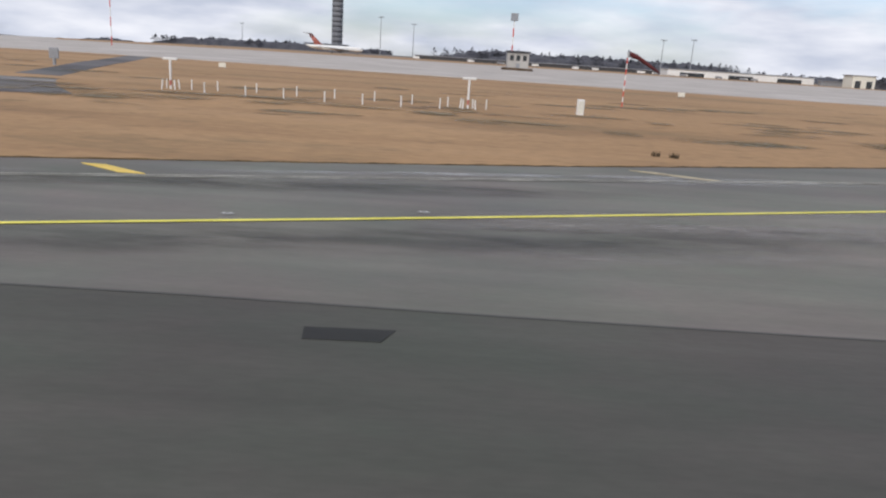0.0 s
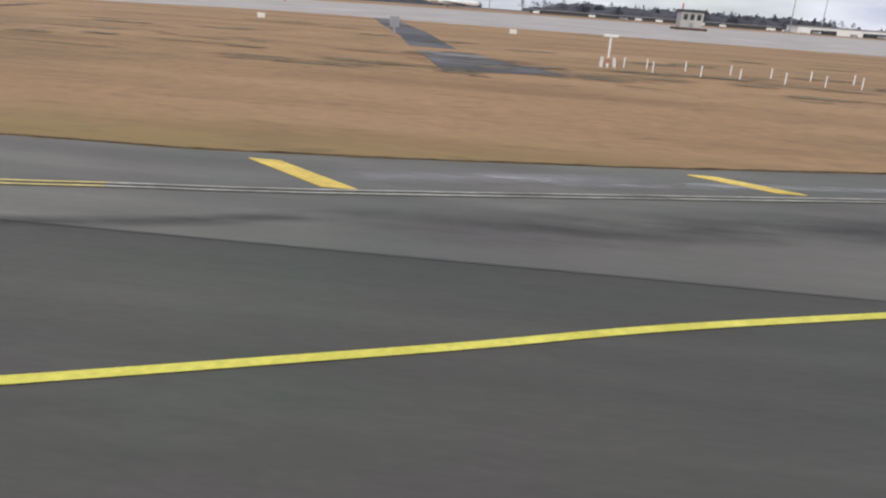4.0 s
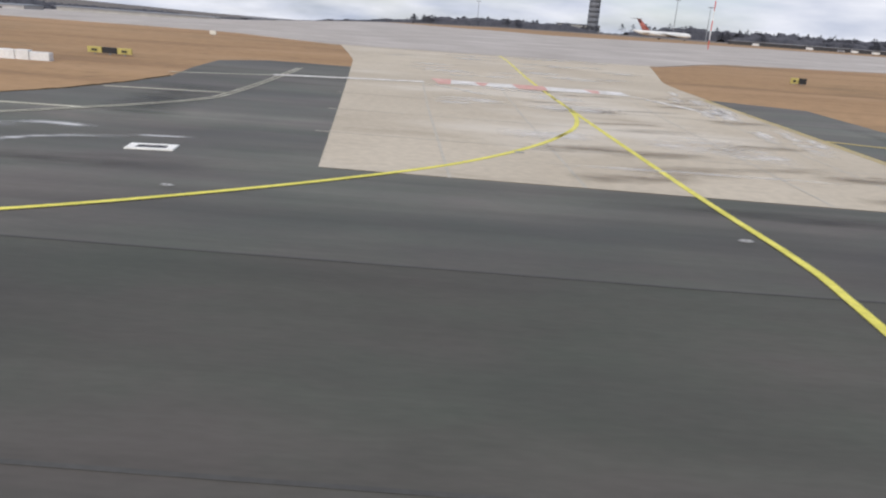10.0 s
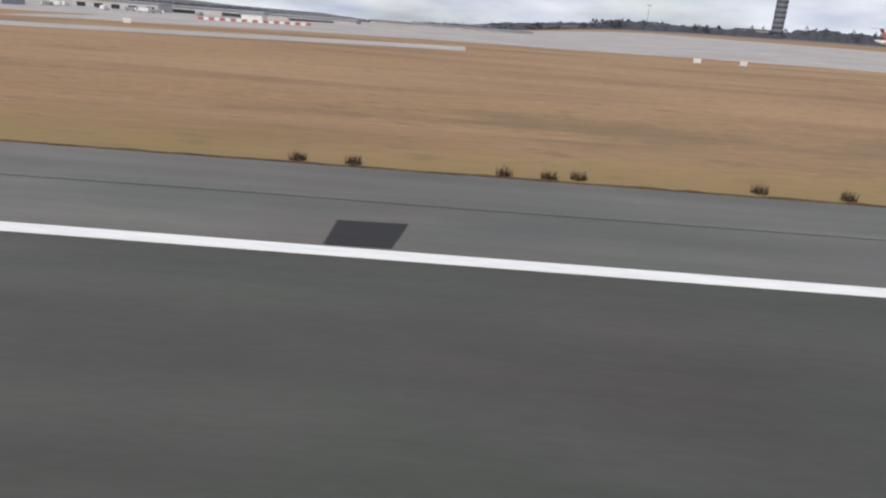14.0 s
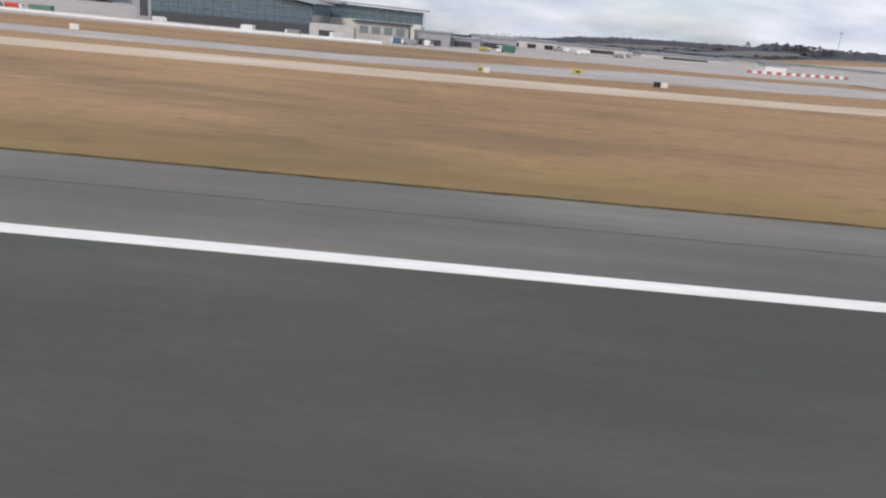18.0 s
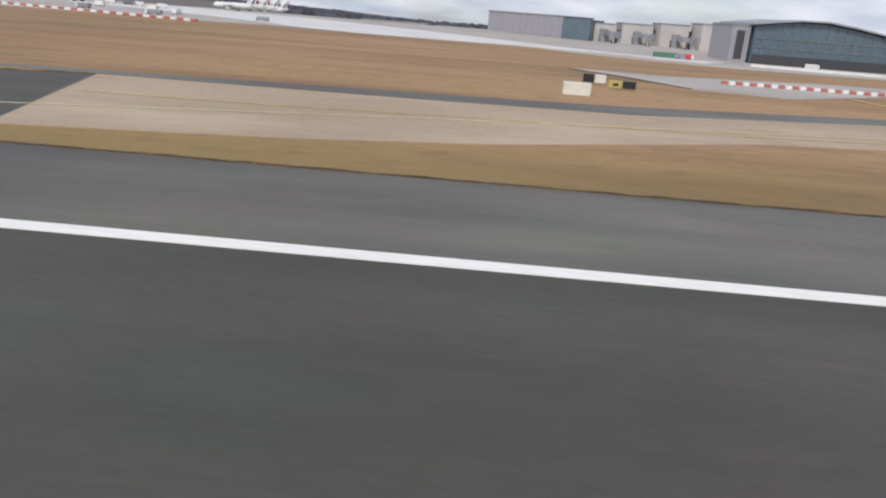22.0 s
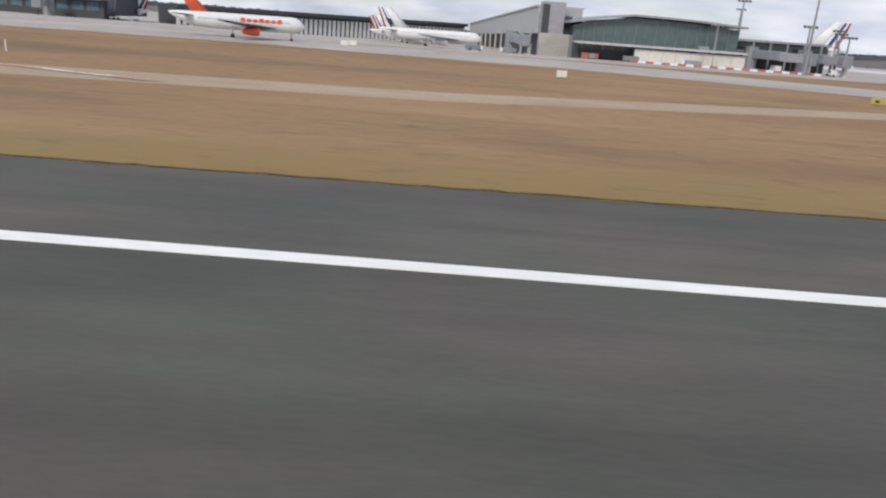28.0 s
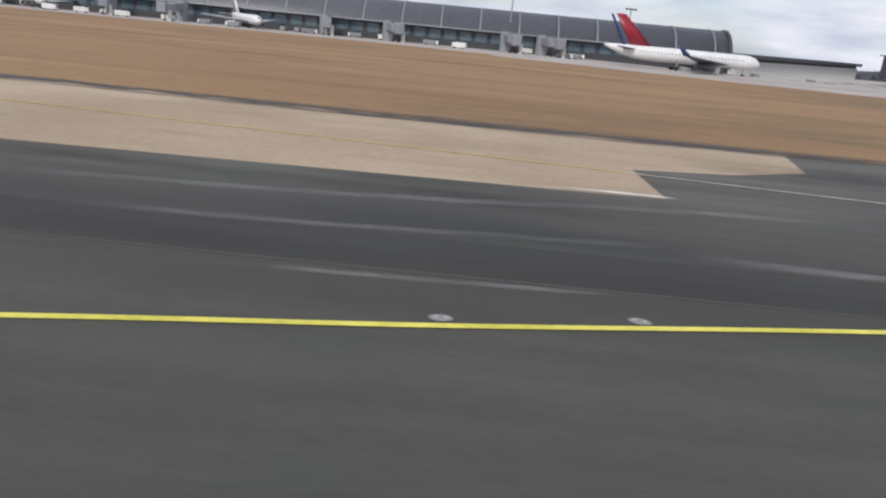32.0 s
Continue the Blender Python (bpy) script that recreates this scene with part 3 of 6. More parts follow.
for x0, x1 in ((-62.5, -111.3), (-179.2, -461.5), (-488.0, -537.7), (-665.0, -753.6)):
    mark("runway_edge_line", boxes((x1, x0, 12.70, 13.20, 0.02, TOP)), M_WHITE, "solid white runway edge line on dark asphalt")
for k in range(4):
    mark("threshold_stripe", boxes((-70.0, -50.6, 8.55 - 2.15 * k, 9.66 - 2.15 * k, 0.02, TOP)), M_DULLW, "broad white threshold stripe on the runway")
mark("aiming_point_marking", boxes((-207.5, -178.2, 4.2, 10.05, 0.02, TOP)), M_WORN, "white aiming block streaked by tyre rubber")
mark("aiming_point_start", boxes((-178.2, -175.9, 4.2, 10.05, 0.02, TOP)), M_WHITE, "clean white start of the aiming block")


def edge_pair(pts, m=None, half=0.15, width=0.12):
    for o in (-half, half):
        over(pts, width, m or M_PALE, "taxi_edge_line", "worn-off pale double edge line" if m else "thin faded yellow double edge line", o)


edge_pair([(60, 45), (30, 35), (19.8, 31.5), (9.9, 28.2), (-6, 23.0), (-14, 20.6), (-25.9, 17.2), (-31, 16.05)], M_FAINT)
edge_pair([(-31, 16.05), (-34, 15.4), (-42, 14.3), (-51.3, 13.45), (-62.5, 13.0)])
edge_pair([(-111.3, 12.85), (-113.7, 12.8), (-116, 13.1), (-118.3, 14.3), (-119.3, 15.5), (-119.5, 17), (-119.2, 20.9), (-118.8, 36), (-118.6, 56)])
edge_pair([(-179, 13.0), (-172.5, 14), (-167.3, 16.2), (-163.5, 18.1), (-160.4, 19.9)])
edge_pair([(-160.4, 19.9), (-156.3, 23.6), (-151.6, 29.6), (-148.9, 34.4), (-148.3, 38.2), (-148.6, 50), (-149, 58)], M_WORNLINE)
edge_pair([(-456, 13.1), (-460, 14.5), (-462.4, 17.0), (-463.2, 18.6), (-463.6, 20.6)])
edge_pair([(-494, 13.1), (-489.6, 14.9), (-487.2, 17.4), (-486.3, 20.4)], M_WORNLINE)
edge_pair([(-541, 12.9), (-536, 13.8), (-531.7, 15.1), (-526, 17.4), (-521.6, 20.6)])
edge_pair([(-665, 13.1), (-640, 14.0), (-621, 14.9), (-608, 15.9), (-598, 17.6), (-589, 21.6), (-582, 22.6), (-577, 23.5)])
edge_pair([(-753.6, 13.1), (-757.3, 13.3), (-766, 13.5), (-774.3, 14.1), (-780.5, 14.6), (-787.7, 15.0), (-793, 15.4), (-800, 16.8), (-806, 19.2)], None, 0.10, 0.09)

BARS = ((19.8, 31.8, 16.9, 33.4), (-2.2, 24.8, -4.1, 26.1), (-13.9, 21.3, -16.0, 22.8), (-26.0, 17.6, -28.6, 20.0), (-36.6, 15.1, -39.1, 18.6), (-50.0, 13.65, -51.4, 18.1), (-62.15, 13.2, -63.2, 17.7),
        (-111.75, 13.3, -112.0, 18.5), (-178.6, 13.3, -179.2, 16.7), (-167.5, 16.1, -171.8, 18.85), (-605.0, 16.3, -605.4, 20.0), (-621.3, 14.7, -621.9, 19.0), (-637.5, 14.2, -638.5, 18.4), (-754.0, 13.3, -753.75, 16.5),
        (-766.8, 13.8, -766.1, 17.2), (-778.1, 14.5, -777.85, 18.0))
M_FADEBAR = surface("faded_bar_paint", (0.30, 0.25, 0.17), (0.50, 0.42, 0.27), 1.2, 0.7, 0.0, fine=8, grain=0.2)
for xa, ya, xb, yb in BARS:
    w = 0.44
    mark("shoulder_bar", slab([(xa - w, ya), (xa + w, ya), (xb + w, yb), (xb - w, yb)], 0.02, TOP + 0.002), M_FADEBAR if xa > 0 else M_YELLOW, "faded yellow bar painted on the shoulder" if xa > 0 else "broad yellow bar painted on the shoulder")
for a, b, w, m in (((-119.1, 19.2), (-112.3, 18.5), 0.4, M_YELLOW), ((-118.6, 36.4), (-112.6, 34.2), 0.32, M_PALE), ((-162.5, 23.8), (-157.0, 22.4), 0.4, M_YELLOW), ((-157.0, 29.5), (-151.8, 29.7), 0.35, M_WORNLINE), ((-154.5, 37.4), (-148.6, 38.3), 0.35, M_WORNLINE), ((-155.0, 47.2), (-149.2, 50.2), 0.35, M_WORNLINE)):
    mark("shoulder_bar", ribbon([a, b], w, TOP, round_it=False), m, "narrow yellow bar painted across the shoulder")


def guide_line(pts, w, m=None):
    over(pts, w, m or M_LINE, "taxi_guide_line", "yellow taxi guide line on the asphalt", lift=0.048)


guide_line([(60, 40), (40, 32.6), (24.3, 26.8), (8.3, 20.9), (-2.1, 17.2), (-12.2, 13.5), (-19.2, 11), (-23.5, 9.2), (-32, 6), (-45, 2), (-60, -1), (-80, -1.7)], 0.22)
guide_line([(-130.6, 2), (-129.5, 8), (-129.0, 13), (-128.95, 15.6), (-129.4, 22.4), (-130.2, 40.9), (-130.6, 51), (-131.6, 84), (-132.2, 97)], 0.22)
guide_line([(-175, 2.6), (-164, 5.6), (-155.9, 9.1), (-150.4, 11.9), (-146.0, 14.6), (-143.1, 16.8), (-139.6, 20.0), (-136.3, 23.7), (-133.4, 28.5), (-131.3, 33.8), (-130.5, 38), (-130.3, 42)], 0.22)
guide_line([(-474.1, 3), (-474.3, 8.3), (-474.5, 12.8), (-474.7, 19.8), (-475.3, 30.2), (-476.4, 44), (-478.3, 64)], 0.3, M_YELLOW)
guide_line([(-620, 2.4), (-600, 6.5), (-590, 8.4), (-581.5, 10.2), (-574.6, 11.6), (-566.8, 13.6), (-563.6, 15.6), (-560.5, 17.6)], 0.17)
over([(-560.5, 17.6), (-554.6, 21.0), (-548.2, 22.2), (-541.6, 23.1), (-526.3, 26.0), (-508, 31.5), (-490, 36), (-472, 41)], 0.16, M_CREAML, "taxi_guide_line", "faded cream-yellow guide line across the crossing", lift=0.048)
guide_line([(-785, 4.5), (-805, 8.9), (-811.8, 10.5), (-815.9, 11.4), (-820.9, 12.65), (-827, 14.2), (-836, 16.4)], 0.13)
guide_line([(-885, 4.6), (-870, 7), (-859.4, 9.3), (-853.2, 10.5), (-846.3, 12), (-838, 13.6)], 0.17)
over([(-885, 29.8), (-871, 28.4), (-854, 26.4), (-847.6, 25.6)], 0.14, M_PALE, "taxi_guide_line", "faded yellow guide line on sandy concrete")
over([(-847.6, 25.6), (-840, 24.6), (-832.6, 23.9), (-818, 24.8), (-806, 26.2)], 0.12, M_WORNLINE, "taxi_guide_line", "worn pale guide line on the asphalt")
over([(-524, 31), (-516, 31.4), (-508, 32.4), (-490, 34.5), (-470, 42)], 0.12, M_PALE, "taxi_guide_line", "faded yellow guide line on sandy concrete")
# dark repairs, pale stains and painted puddle glare in the asphalt
for x0, x1, y0, y1 in ((6.15, 7.4, 11.35, 11.95), (-253.2, -251.9, 13.35, 15.1), (-342.1, -340.6, 13.35, 14.9), (-207.8, -206.2, 13.35, 16.6), (-428.3, -427.0, 13.35, 14.9), (-698.6, -696.9, 13.35, 15.0), (-738.6, -737.4, 13.35, 15.2)):
    s = 0.3 * (y1 - y0)
    mark("asphalt_patch", slab([(x0, y0), (x1, y0 + 0.05), (x1 + 0.2, y1), (x0 - 0.1 + s * 0.2, y1 - 0.08)], 0.0, 0.041), M_PATCH, "dark rectangular repair patch in the asphalt", "patch")


def stain_paint(name="chalk_and_glare", a=(0.36, 0.355, 0.35), b=(0.62, 0.615, 0.605)):
    """A chalky deposit, earth film or painted glare that thins out to nothing at its rim."""
    m = surface(name, a, b, 0.8, 0.6, 0.0, fine=7, grain=0.15, stretch=(0.4, 1, 1))
    n, l = m.node_tree.nodes, m.node_tree.links
    at = n.new("ShaderNodeAttribute")
    at.attribute_name = "cover"
    pos = n.new("ShaderNodeNewGeometry").outputs["Position"]
    mul = n.new("ShaderNodeMath")
    mul.operation = "MULTIPLY"
    l.new(at.outputs["Fac"], mul.inputs[0]), l.new(span(n, l, noise(n, l, pos, 1.1, 6, (0.25, 1, 1), 0.65), 0.34, 0.62, 0.05, 1.0), mul.inputs[1])
    l.new(mul.outputs[0], n["Principled BSDF"].inputs["Alpha"])
    return m


M_CHALK_GLARE = stain_paint()
M_WET = stain_paint("damp_stain", (0.032, 0.029, 0.025), (0.05, 0.045, 0.038))
M_BLEACH = stain_paint("bleached_stain", (0.70, 0.66, 0.60), (0.82, 0.79, 0.75))
M_BLUSH = stain_paint("smeared_red_paint", (0.52, 0.24, 0.20), (0.64, 0.36, 0.30))


def stain(pts, w, full=0.85, label="pale chalky stain and painted water glare on the asphalt", m=None, z=0.0408):
    c = smooth_line(pts, 10)
    bm = bmesh.new()
    cover = bm.verts.layers.float.new("cover")
    rows = []
    for i, q in enumerate(c):
        d = (c[min(i + 1, len(c) - 1)] - c[max(i - 1, 0)]).normalized()
        s = Vector((-d.y, d.x))
        e = min(1.0, 4.0 * min(i, len(c) - 1 - i) / len(c))
        row = []
        for k in (-1, -0.5, 0, 0.5, 1):
            v = bm.verts.new((*(q + s * (k * w * random.uniform(0.8, 1.1))), 0.0))
            v.co.z = land(v.co.x, v.co.y) + 0.035 if z is None else z
            v[cover] = full * e * (1 - abs(k)) ** 0.8
            row.append(v)
        rows.append(row)
    for a, b in zip(rows, rows[1:]):
        for k in range(4):
            bm.faces.new((a[k], b[k], b[k + 1], a[k + 1]))
    bmesh.ops.recalc_face_normals(bm, faces=bm.faces)
    return mark("stain_and_glare_patch", bm, m or M_CHALK_GLARE, label, "stain")


stain([(-152.3, 25.2), (-150.6, 25.6), (-149, 25.2)], 0.5, 1.25)
stain([(-147.4, 24.4), (-145.3, 24.7)], 0.3, 1.25)
stain([(-158.9, 23.1), (-155.9, 22.7), (-153.4, 25.0), (-151, 24.3)], 0.5, 1.25)
stain([(-151.9, 21.8), (-150.8, 21.6), (-149.7, 23), (-147.1, 24.2)], 0.35, 1.25)
stain([(-826.2, 17), (-824.7, 17.2)], 0.5, 0.85)
stain([(-820.6, 18.1), (-816, 17.6), (-812.9, 17.3)], 0.5, 1.1)
stain([(-813, 17.5), (-811.3, 17.4), (-809.6, 17.3)], 0.4, 1.0)
stain([(-821.2, 16.5), (-820.4, 16.8), (-819.6, 17.0)], 0.35, 0.9)
stain([(-823.4, 15.0), (-819.1, 14.6), (-815.2, 14.2), (-810.6, 13.6)], 0.7, 0.8)
stain([(-821.2, 16.0), (-818.4, 15.4), (-815.5, 14.8)], 0.7, 0.4)
stain([(-804.2, 19.2), (-800, 18.3), (-796.8, 17.7)], 0.5, 0.85)
# sky glare of the wet crossing, painted as seven white patches
stain([(-484, 31.2), (-479, 31.0), (-475.6, 30.8)], 1.5, 1.5, z=0.047)
stain([(-481, 27.8), (-478, 27.4), (-475.2, 27.0)], 1.35, 1.5, z=0.047)
stain([(-479, 24), (-477, 23.8), (-475, 23.5)], 1.05, 1.5, z=0.047)
stain([(-474, 33), (-471, 32.6), (-468, 32.4)], 1.5, 1.5, z=0.047)
stain([(-473.6, 29.4), (-470.4, 28.8), (-467, 28.4)], 1.65, 1.5, z=0.047)
stain([(-472.6, 25.4), (-469.6, 24.8), (-466.2, 24.2)], 1.35, 1.5, z=0.047)
stain([(-473.6, 22.6), (-470, 22.2), (-466, 21.8)], 0.75, 1.5, z=0.047)
M_MUD = stain_paint("brown_silt_film", (0.150, 0.112, 0.086), (0.215, 0.165, 0.130))
rm = random.Random(41)
for i in range(22):
    x, y = -486.0 + 1.02 * i, rm.uniform(22.5, 33.5)
    stain([(x - 3.2, y + 0.5), (x, y), (x + 3.2, y - 0.5)], rm.uniform(1.2, 2.4), rm.uniform(1.0, 1.5), "brown silt washed over the asphalt", M_MUD, 0.0412 + 0.0002 * i)
stain([(-831, 12.6), (-841, 15), (-848, 15.8)], 0.4, 0.4)
stain([(-838, 10.4), (-845, 13)], 0.4, 0.4)
stain([(-541 - 5.4 * i, 11.5 + random.uniform(-0.15, 0.15)) for i in range(23)], 1.0, 0.20, "long pale scuffed lane on the runway")
for x0, x1, y0, y1 in ((-23, -5, 19.3, 24.2), (24, -2, 33.5, 25.6), (-36, -56, 17.3, 17.0)):
    stain([(x0, y0), ((x0 + x1) / 2, (y0 + y1) / 2 + 0.2), (x1, y1)], 0.5, 0.6)
stain([(-866, 17.6), (-856.3, 18.4), (-847, 20.2), (-840, 20.8)], 0.4, 0.3)
stain([(-858, 12.4), (-854, 12.5), (-849, 12.8)], 0.18, 0.3)
stain([(-862, 15.2), (-855, 15.6), (-848, 16.4)], 0.3, 0.25)
stain([(-586, 12.3), (-578, 12.9), (-568, 13.3)], 0.25, 0.28)
stain([(-580, 11.9), (-573, 12.7), (-566, 13.1)], 0.4, 0.25)
stain([(-552, 11.7), (-546, 12.2), (-543.4, 12.4)], 0.4, 0.25)
stain([(15, 30), (21, 31.8), (28, 34)], 0.9, 0.7)
stain([(-27, 18.6), (-22, 20.2), (-17, 21.8)], 0.8, 0.6)
stain([(0, 24.8), (4, 26.0), (9, 27.6)], 0.35, 0.6)
stain([(-846.6, 21.9), (-848, 21.95), (-850.5, 21.9)], 0.22, 1.6, "white paint left at the corner of the concrete", M_BLEACH, 0.06)
# wet sheen of the shoulder, put into the colour as pale patches
M_SHEEN = stain_paint("painted_wet_sheen", (0.25, 0.225, 0.205), (0.34, 0.31, 0.285))
rf = random.Random(23)
for i in range(26):
    x = rf.uniform(8, 62)
    y = 17.5 + (x - 8) * rf.uniform(0.05, 0.37) + rf.uniform(0, 7)
    stain([(x - rf.uniform(4, 9), y - 1.6), (x, y), (x + rf.uniform(4, 9), y + 1.8)], rf.uniform(0.5, 1.6), rf.uniform(0.4, 0.85), "pale wet sheen painted on the asphalt", M_SHEEN, 0.0396 + 0.00002 * i)
DAMP = "dark damp stain on the pavement"


def damp(pts, w, f):
    stain(pts, w, f, DAMP, M_WET, 0.0404)


damp([(-487, 30), (-476, 31.5), (-465, 34.5)], 3.6, 0.8)
damp([(-486.5, 24), (-475, 25), (-464.5, 26.5)], 3.4, 0.75)
damp([(-486, 21), (-475, 21), (-464, 21.4)], 1.4, 0.6)
damp([(-560, 17.5), (-545, 16.6), (-528, 16.2)], 1.5, 0.6)
damp([(-552, 14.6), (-540, 14.4), (-524, 14.6)], 1, 0.55)
damp([(-600, 17.5), (-585, 18.2), (-562, 19)], 2, 0.5)
damp([(-4, 20.5), (-16, 17.2), (-26, 14.6)], 1.6, 0.55)
damp([(22, 21), (8, 18.4), (-6, 14.8)], 1.8, 0.5)
damp([(16, 27), (4, 24.5), (-12, 21.6)], 1.3, 0.55)
damp([(-112, 19.4), (-122, 19.2), (-133, 19.6)], 0.7, 0.6)
damp([(-96, 19.8), (-104, 19.6), (-112, 19.6)], 0.4, 0.6)
damp([(-114, 24), (-114.5, 32), (-114, 46)], 0.9, 0.35)
damp([(-149, 27), (-150, 33), (-151, 42)], 2.2, 0.5)
damp([(-160, 18.5), (-150, 19.6), (-142, 20.6)], 1.2, 0.45)
damp([(-836, 20), (-824, 21), (-812, 22)], 2.6, 0.5)
damp([(-845, 29), (-830, 29), (-815, 31)], 3, 0.5)
damp([(-64, 19.2), (-54, 18.9), (-44, 18.8)], 0.8, 0.5)
damp([(-36, 12.2), (-30, 13.4), (-24, 16)], 0.5, 0.6)
damp([(-870, 20.3), (-858, 19.6), (-846, 19)], 1, 0.4)
stain([(-985, 36.6), (-900, 36.0), (-876, 35.6), (-850, 34.6), (-836, 34.8), (-822, 35.0)], 1.5, 1.3, "dark earth washed onto the concrete edge", M_WET, 0.050)
rs = random.Random(11)
for i in range(10):
    x, y = rs.uniform(-137, -122), rs.uniform(30, 52)
    l = rs.uniform(1.0, 2.6)
    stain([(x - l, y + rs.uniform(-0.8, 0.8)), (x, y), (x + l, y + rs.uniform(-0.8, 0.8))], rs.uniform(0.9, 2.2), rs.uniform(0.7, 1.0), "bleached patch on the sandy concrete", M_BLEACH, 0.052)
M_HOLD = surface("worn_holding_paint", (0.50, 0.47, 0.42), (0.84, 0.81, 0.78), 0.9, 0.7, 0.0, fine=6, grain=0.2, detail=6)
M_REDWASH = surface("faded_red_paint", (0.55, 0.26, 0.21), (0.66, 0.42, 0.36), 0.9, 0.7, 0.0, fine=6, grain=0.2)
for a, b, w, m, name in (((-138.0, 55.0), (-124.4, 55.5), 3.2, M_HOLD, "holding_line"), ((-149.2, 50.4), (-139.2, 53.6), 0.9, M_HOLD, "holding_line"), ((-138.5, 55.0), (-137.3, 55.1), 4.4, M_REDWASH, "holding_sign_marking"), ((-132.6, 55.2), (-130.3, 55.3), 3.6, M_REDWASH, "holding_sign_marking"), ((-135.4, 55.0), (-134.7, 55.0), 2.6, M_REDWASH, "holding_sign_marking"), ((-127.2, 55.4), (-126.4, 55.4), 2.6, M_REDWASH, "holding_sign_marking")):
    z = 0.062 + land((a[0] + b[0]) / 2, (a[1] + b[1]) / 2) + (0.004 if m is M_REDWASH else 0.0)
    mark(name, ribbon([a, ((a[0] + b[0]) / 2, (a[1] + b[1]) / 2 + 0.05), b], w, z, round_it=False), m, "worn white holding line on concrete" if m is M_HOLD else "faded red painted holding block on concrete")
stain([(-124.6, 54.6), (-122.6, 49.5), (-120.8, 44.6)], 0.5, 1.3, "white paint smeared along the taxiway", M_BLEACH, 0.058)
stain([(-139.0, 52.6), (-136.5, 49.5), (-134.6, 46.6)], 0.6, 0.9, "white paint smeared along the taxiway", M_BLEACH, 0.0582)
stain([(-133.6, 24.6), (-128.5, 24.9), (-123.0, 25.0)], 0.35, 0.8, "pale scrape across the concrete", M_BLEACH, 0.0534)
for i in range(30):
    x, y = rs.uniform(-144, -119), rs.uniform(60, 96)
    stain([(x - rs.uniform(1, 3), y - rs.uniform(0, 2)), (x, y), (x + rs.uniform(1, 3), y + rs.uniform(0, 2))], rs.uniform(1.0, 2.4), rs.uniform(0.4, 0.9), "bleached patch on the sandy concrete", M_BLEACH, 0.052 + 0.0002 * i + land(x, y))
for i in range(14):
    x, y = rs.uniform(-121.8, -119.6), rs.uniform(32, 62)
    stain([(x - 0.5, y - 2.5), (x, y), (x + 0.3, y + 2.5)], rs.uniform(0.3, 0.8), rs.uniform(0.5, 1.1), "pale scoured edge of the taxiway", M_BLEACH, 0.0535 + 0.0002 * i)
M_BROWN = stain_paint("brown_washed_silt", (0.20, 0.155, 0.105), (0.28, 0.22, 0.15))
for i in range(22):
    x, y = rs.uniform(-132, -119), rs.uniform(22, 54)
    stain([(x - 2.4, y - 0.6), (x, y), (x + 2.4, y + 0.6)], rs.uniform(0.5, 1.3), rs.uniform(0.4, 0.8), "brown drainage stain on the concrete", M_BROWN, 0.0485 + 0.0001 * i)
stain([(-430.0, 20.4), (-430.0, 30), (-430.2, 44)], 0.6, 0.7, "dusty pale edge of the service path", None, 0.036)
stain([(-431, 19.3), (-426, 19.2), (-420, 19.2)], 0.8, 0.8)
M_SEAL = plain("joint_sealant", (0.074, 0.072, 0.067), 0.8)
M_DUST = plain("dusty_joint", (0.165, 0.160, 0.145), 0.9, grain=0.2)
for y, x0, x1, m in ((13.02, 160, -60, M_SEAL), (13.0, -111, -178, M_SEAL), (16.75, -182, -330, M_SEAL), (16.6, -330, -460, M_DUST), (12.95, -540, -660, M_SEAL), (12.9, -756, -985, M_SEAL), (6.2, -110, -170, M_SEAL)):
    n = int(abs(x1 - x0) / 6) + 2
    pts = [(x0 + (x1 - x0) * i / n, y + random.uniform(-0.05, 0.05)) for i in range(n + 1)]
    mark("pavement_joint", ribbon(pts, 0.03 if y > 16 else 0.08, 0.039, round_it=False), m, "dark sealed joint between two asphalt lanes", "joint")

M_JOINT = plain("pale_slab_joint", (0.50, 0.46, 0.39), 0.85)
for xa, xb in ((-122.0, -121.6), (-125.4, -125.0), (-132.6, -133.8), (-136.6, -139.4)):
    mark("slab_joint", ribbon([(xa, 21.2), ((xa + xb) / 2 - 0.1, 38), (xb, 55)], 0.10, 0.0475, round_it=False), M_JOINT, "pale sealed joint between concrete slabs", "joint")
for y in (27.5, 34.5, 42.0):
    mark("slab_joint", ribbon([(-119.2, y), (-130, y + 0.3), (-141.2 - (y - 21) * 0.11, y + 0.6)], 0.09, 0.0473, round_it=False), M_JOINT, "pale sealed joint between concrete slabs", "joint")

# ---- inset lights ----
M_STEEL = plain("dull_metal", (0.30, 0.295, 0.28), 0.65, 0.2)
M_CREAMY = plain("clouded_lens", (0.55, 0.54, 0.50), 0.5)
M_DARK = plain("dark_metal", (0.05, 0.05, 0.055), 0.6)


def inset_light():
    t = thing("inset_light", "flush metal inset light in the pavement", "light", "inset pavement lights")
    b = tube((0, 0, 0), (0, 0, 0.016), 0.14, 0.11, 14)
    bmesh.ops.scale(b, vec=(1.4, 1.0, 1.0), verts=b.verts)
    part("housing", b, M_STEEL, t)
    part("lens", boxes((-0.11, -0.06, -0.04, 0.04, 0.01, 0.021)), M_CREAMY, t, "pale glass lens")
    part("lens", boxes((0.06, 0.11, -0.04, 0.04, 0.01, 0.021)), M_CREAMY, t, "pale glass lens")
    return t


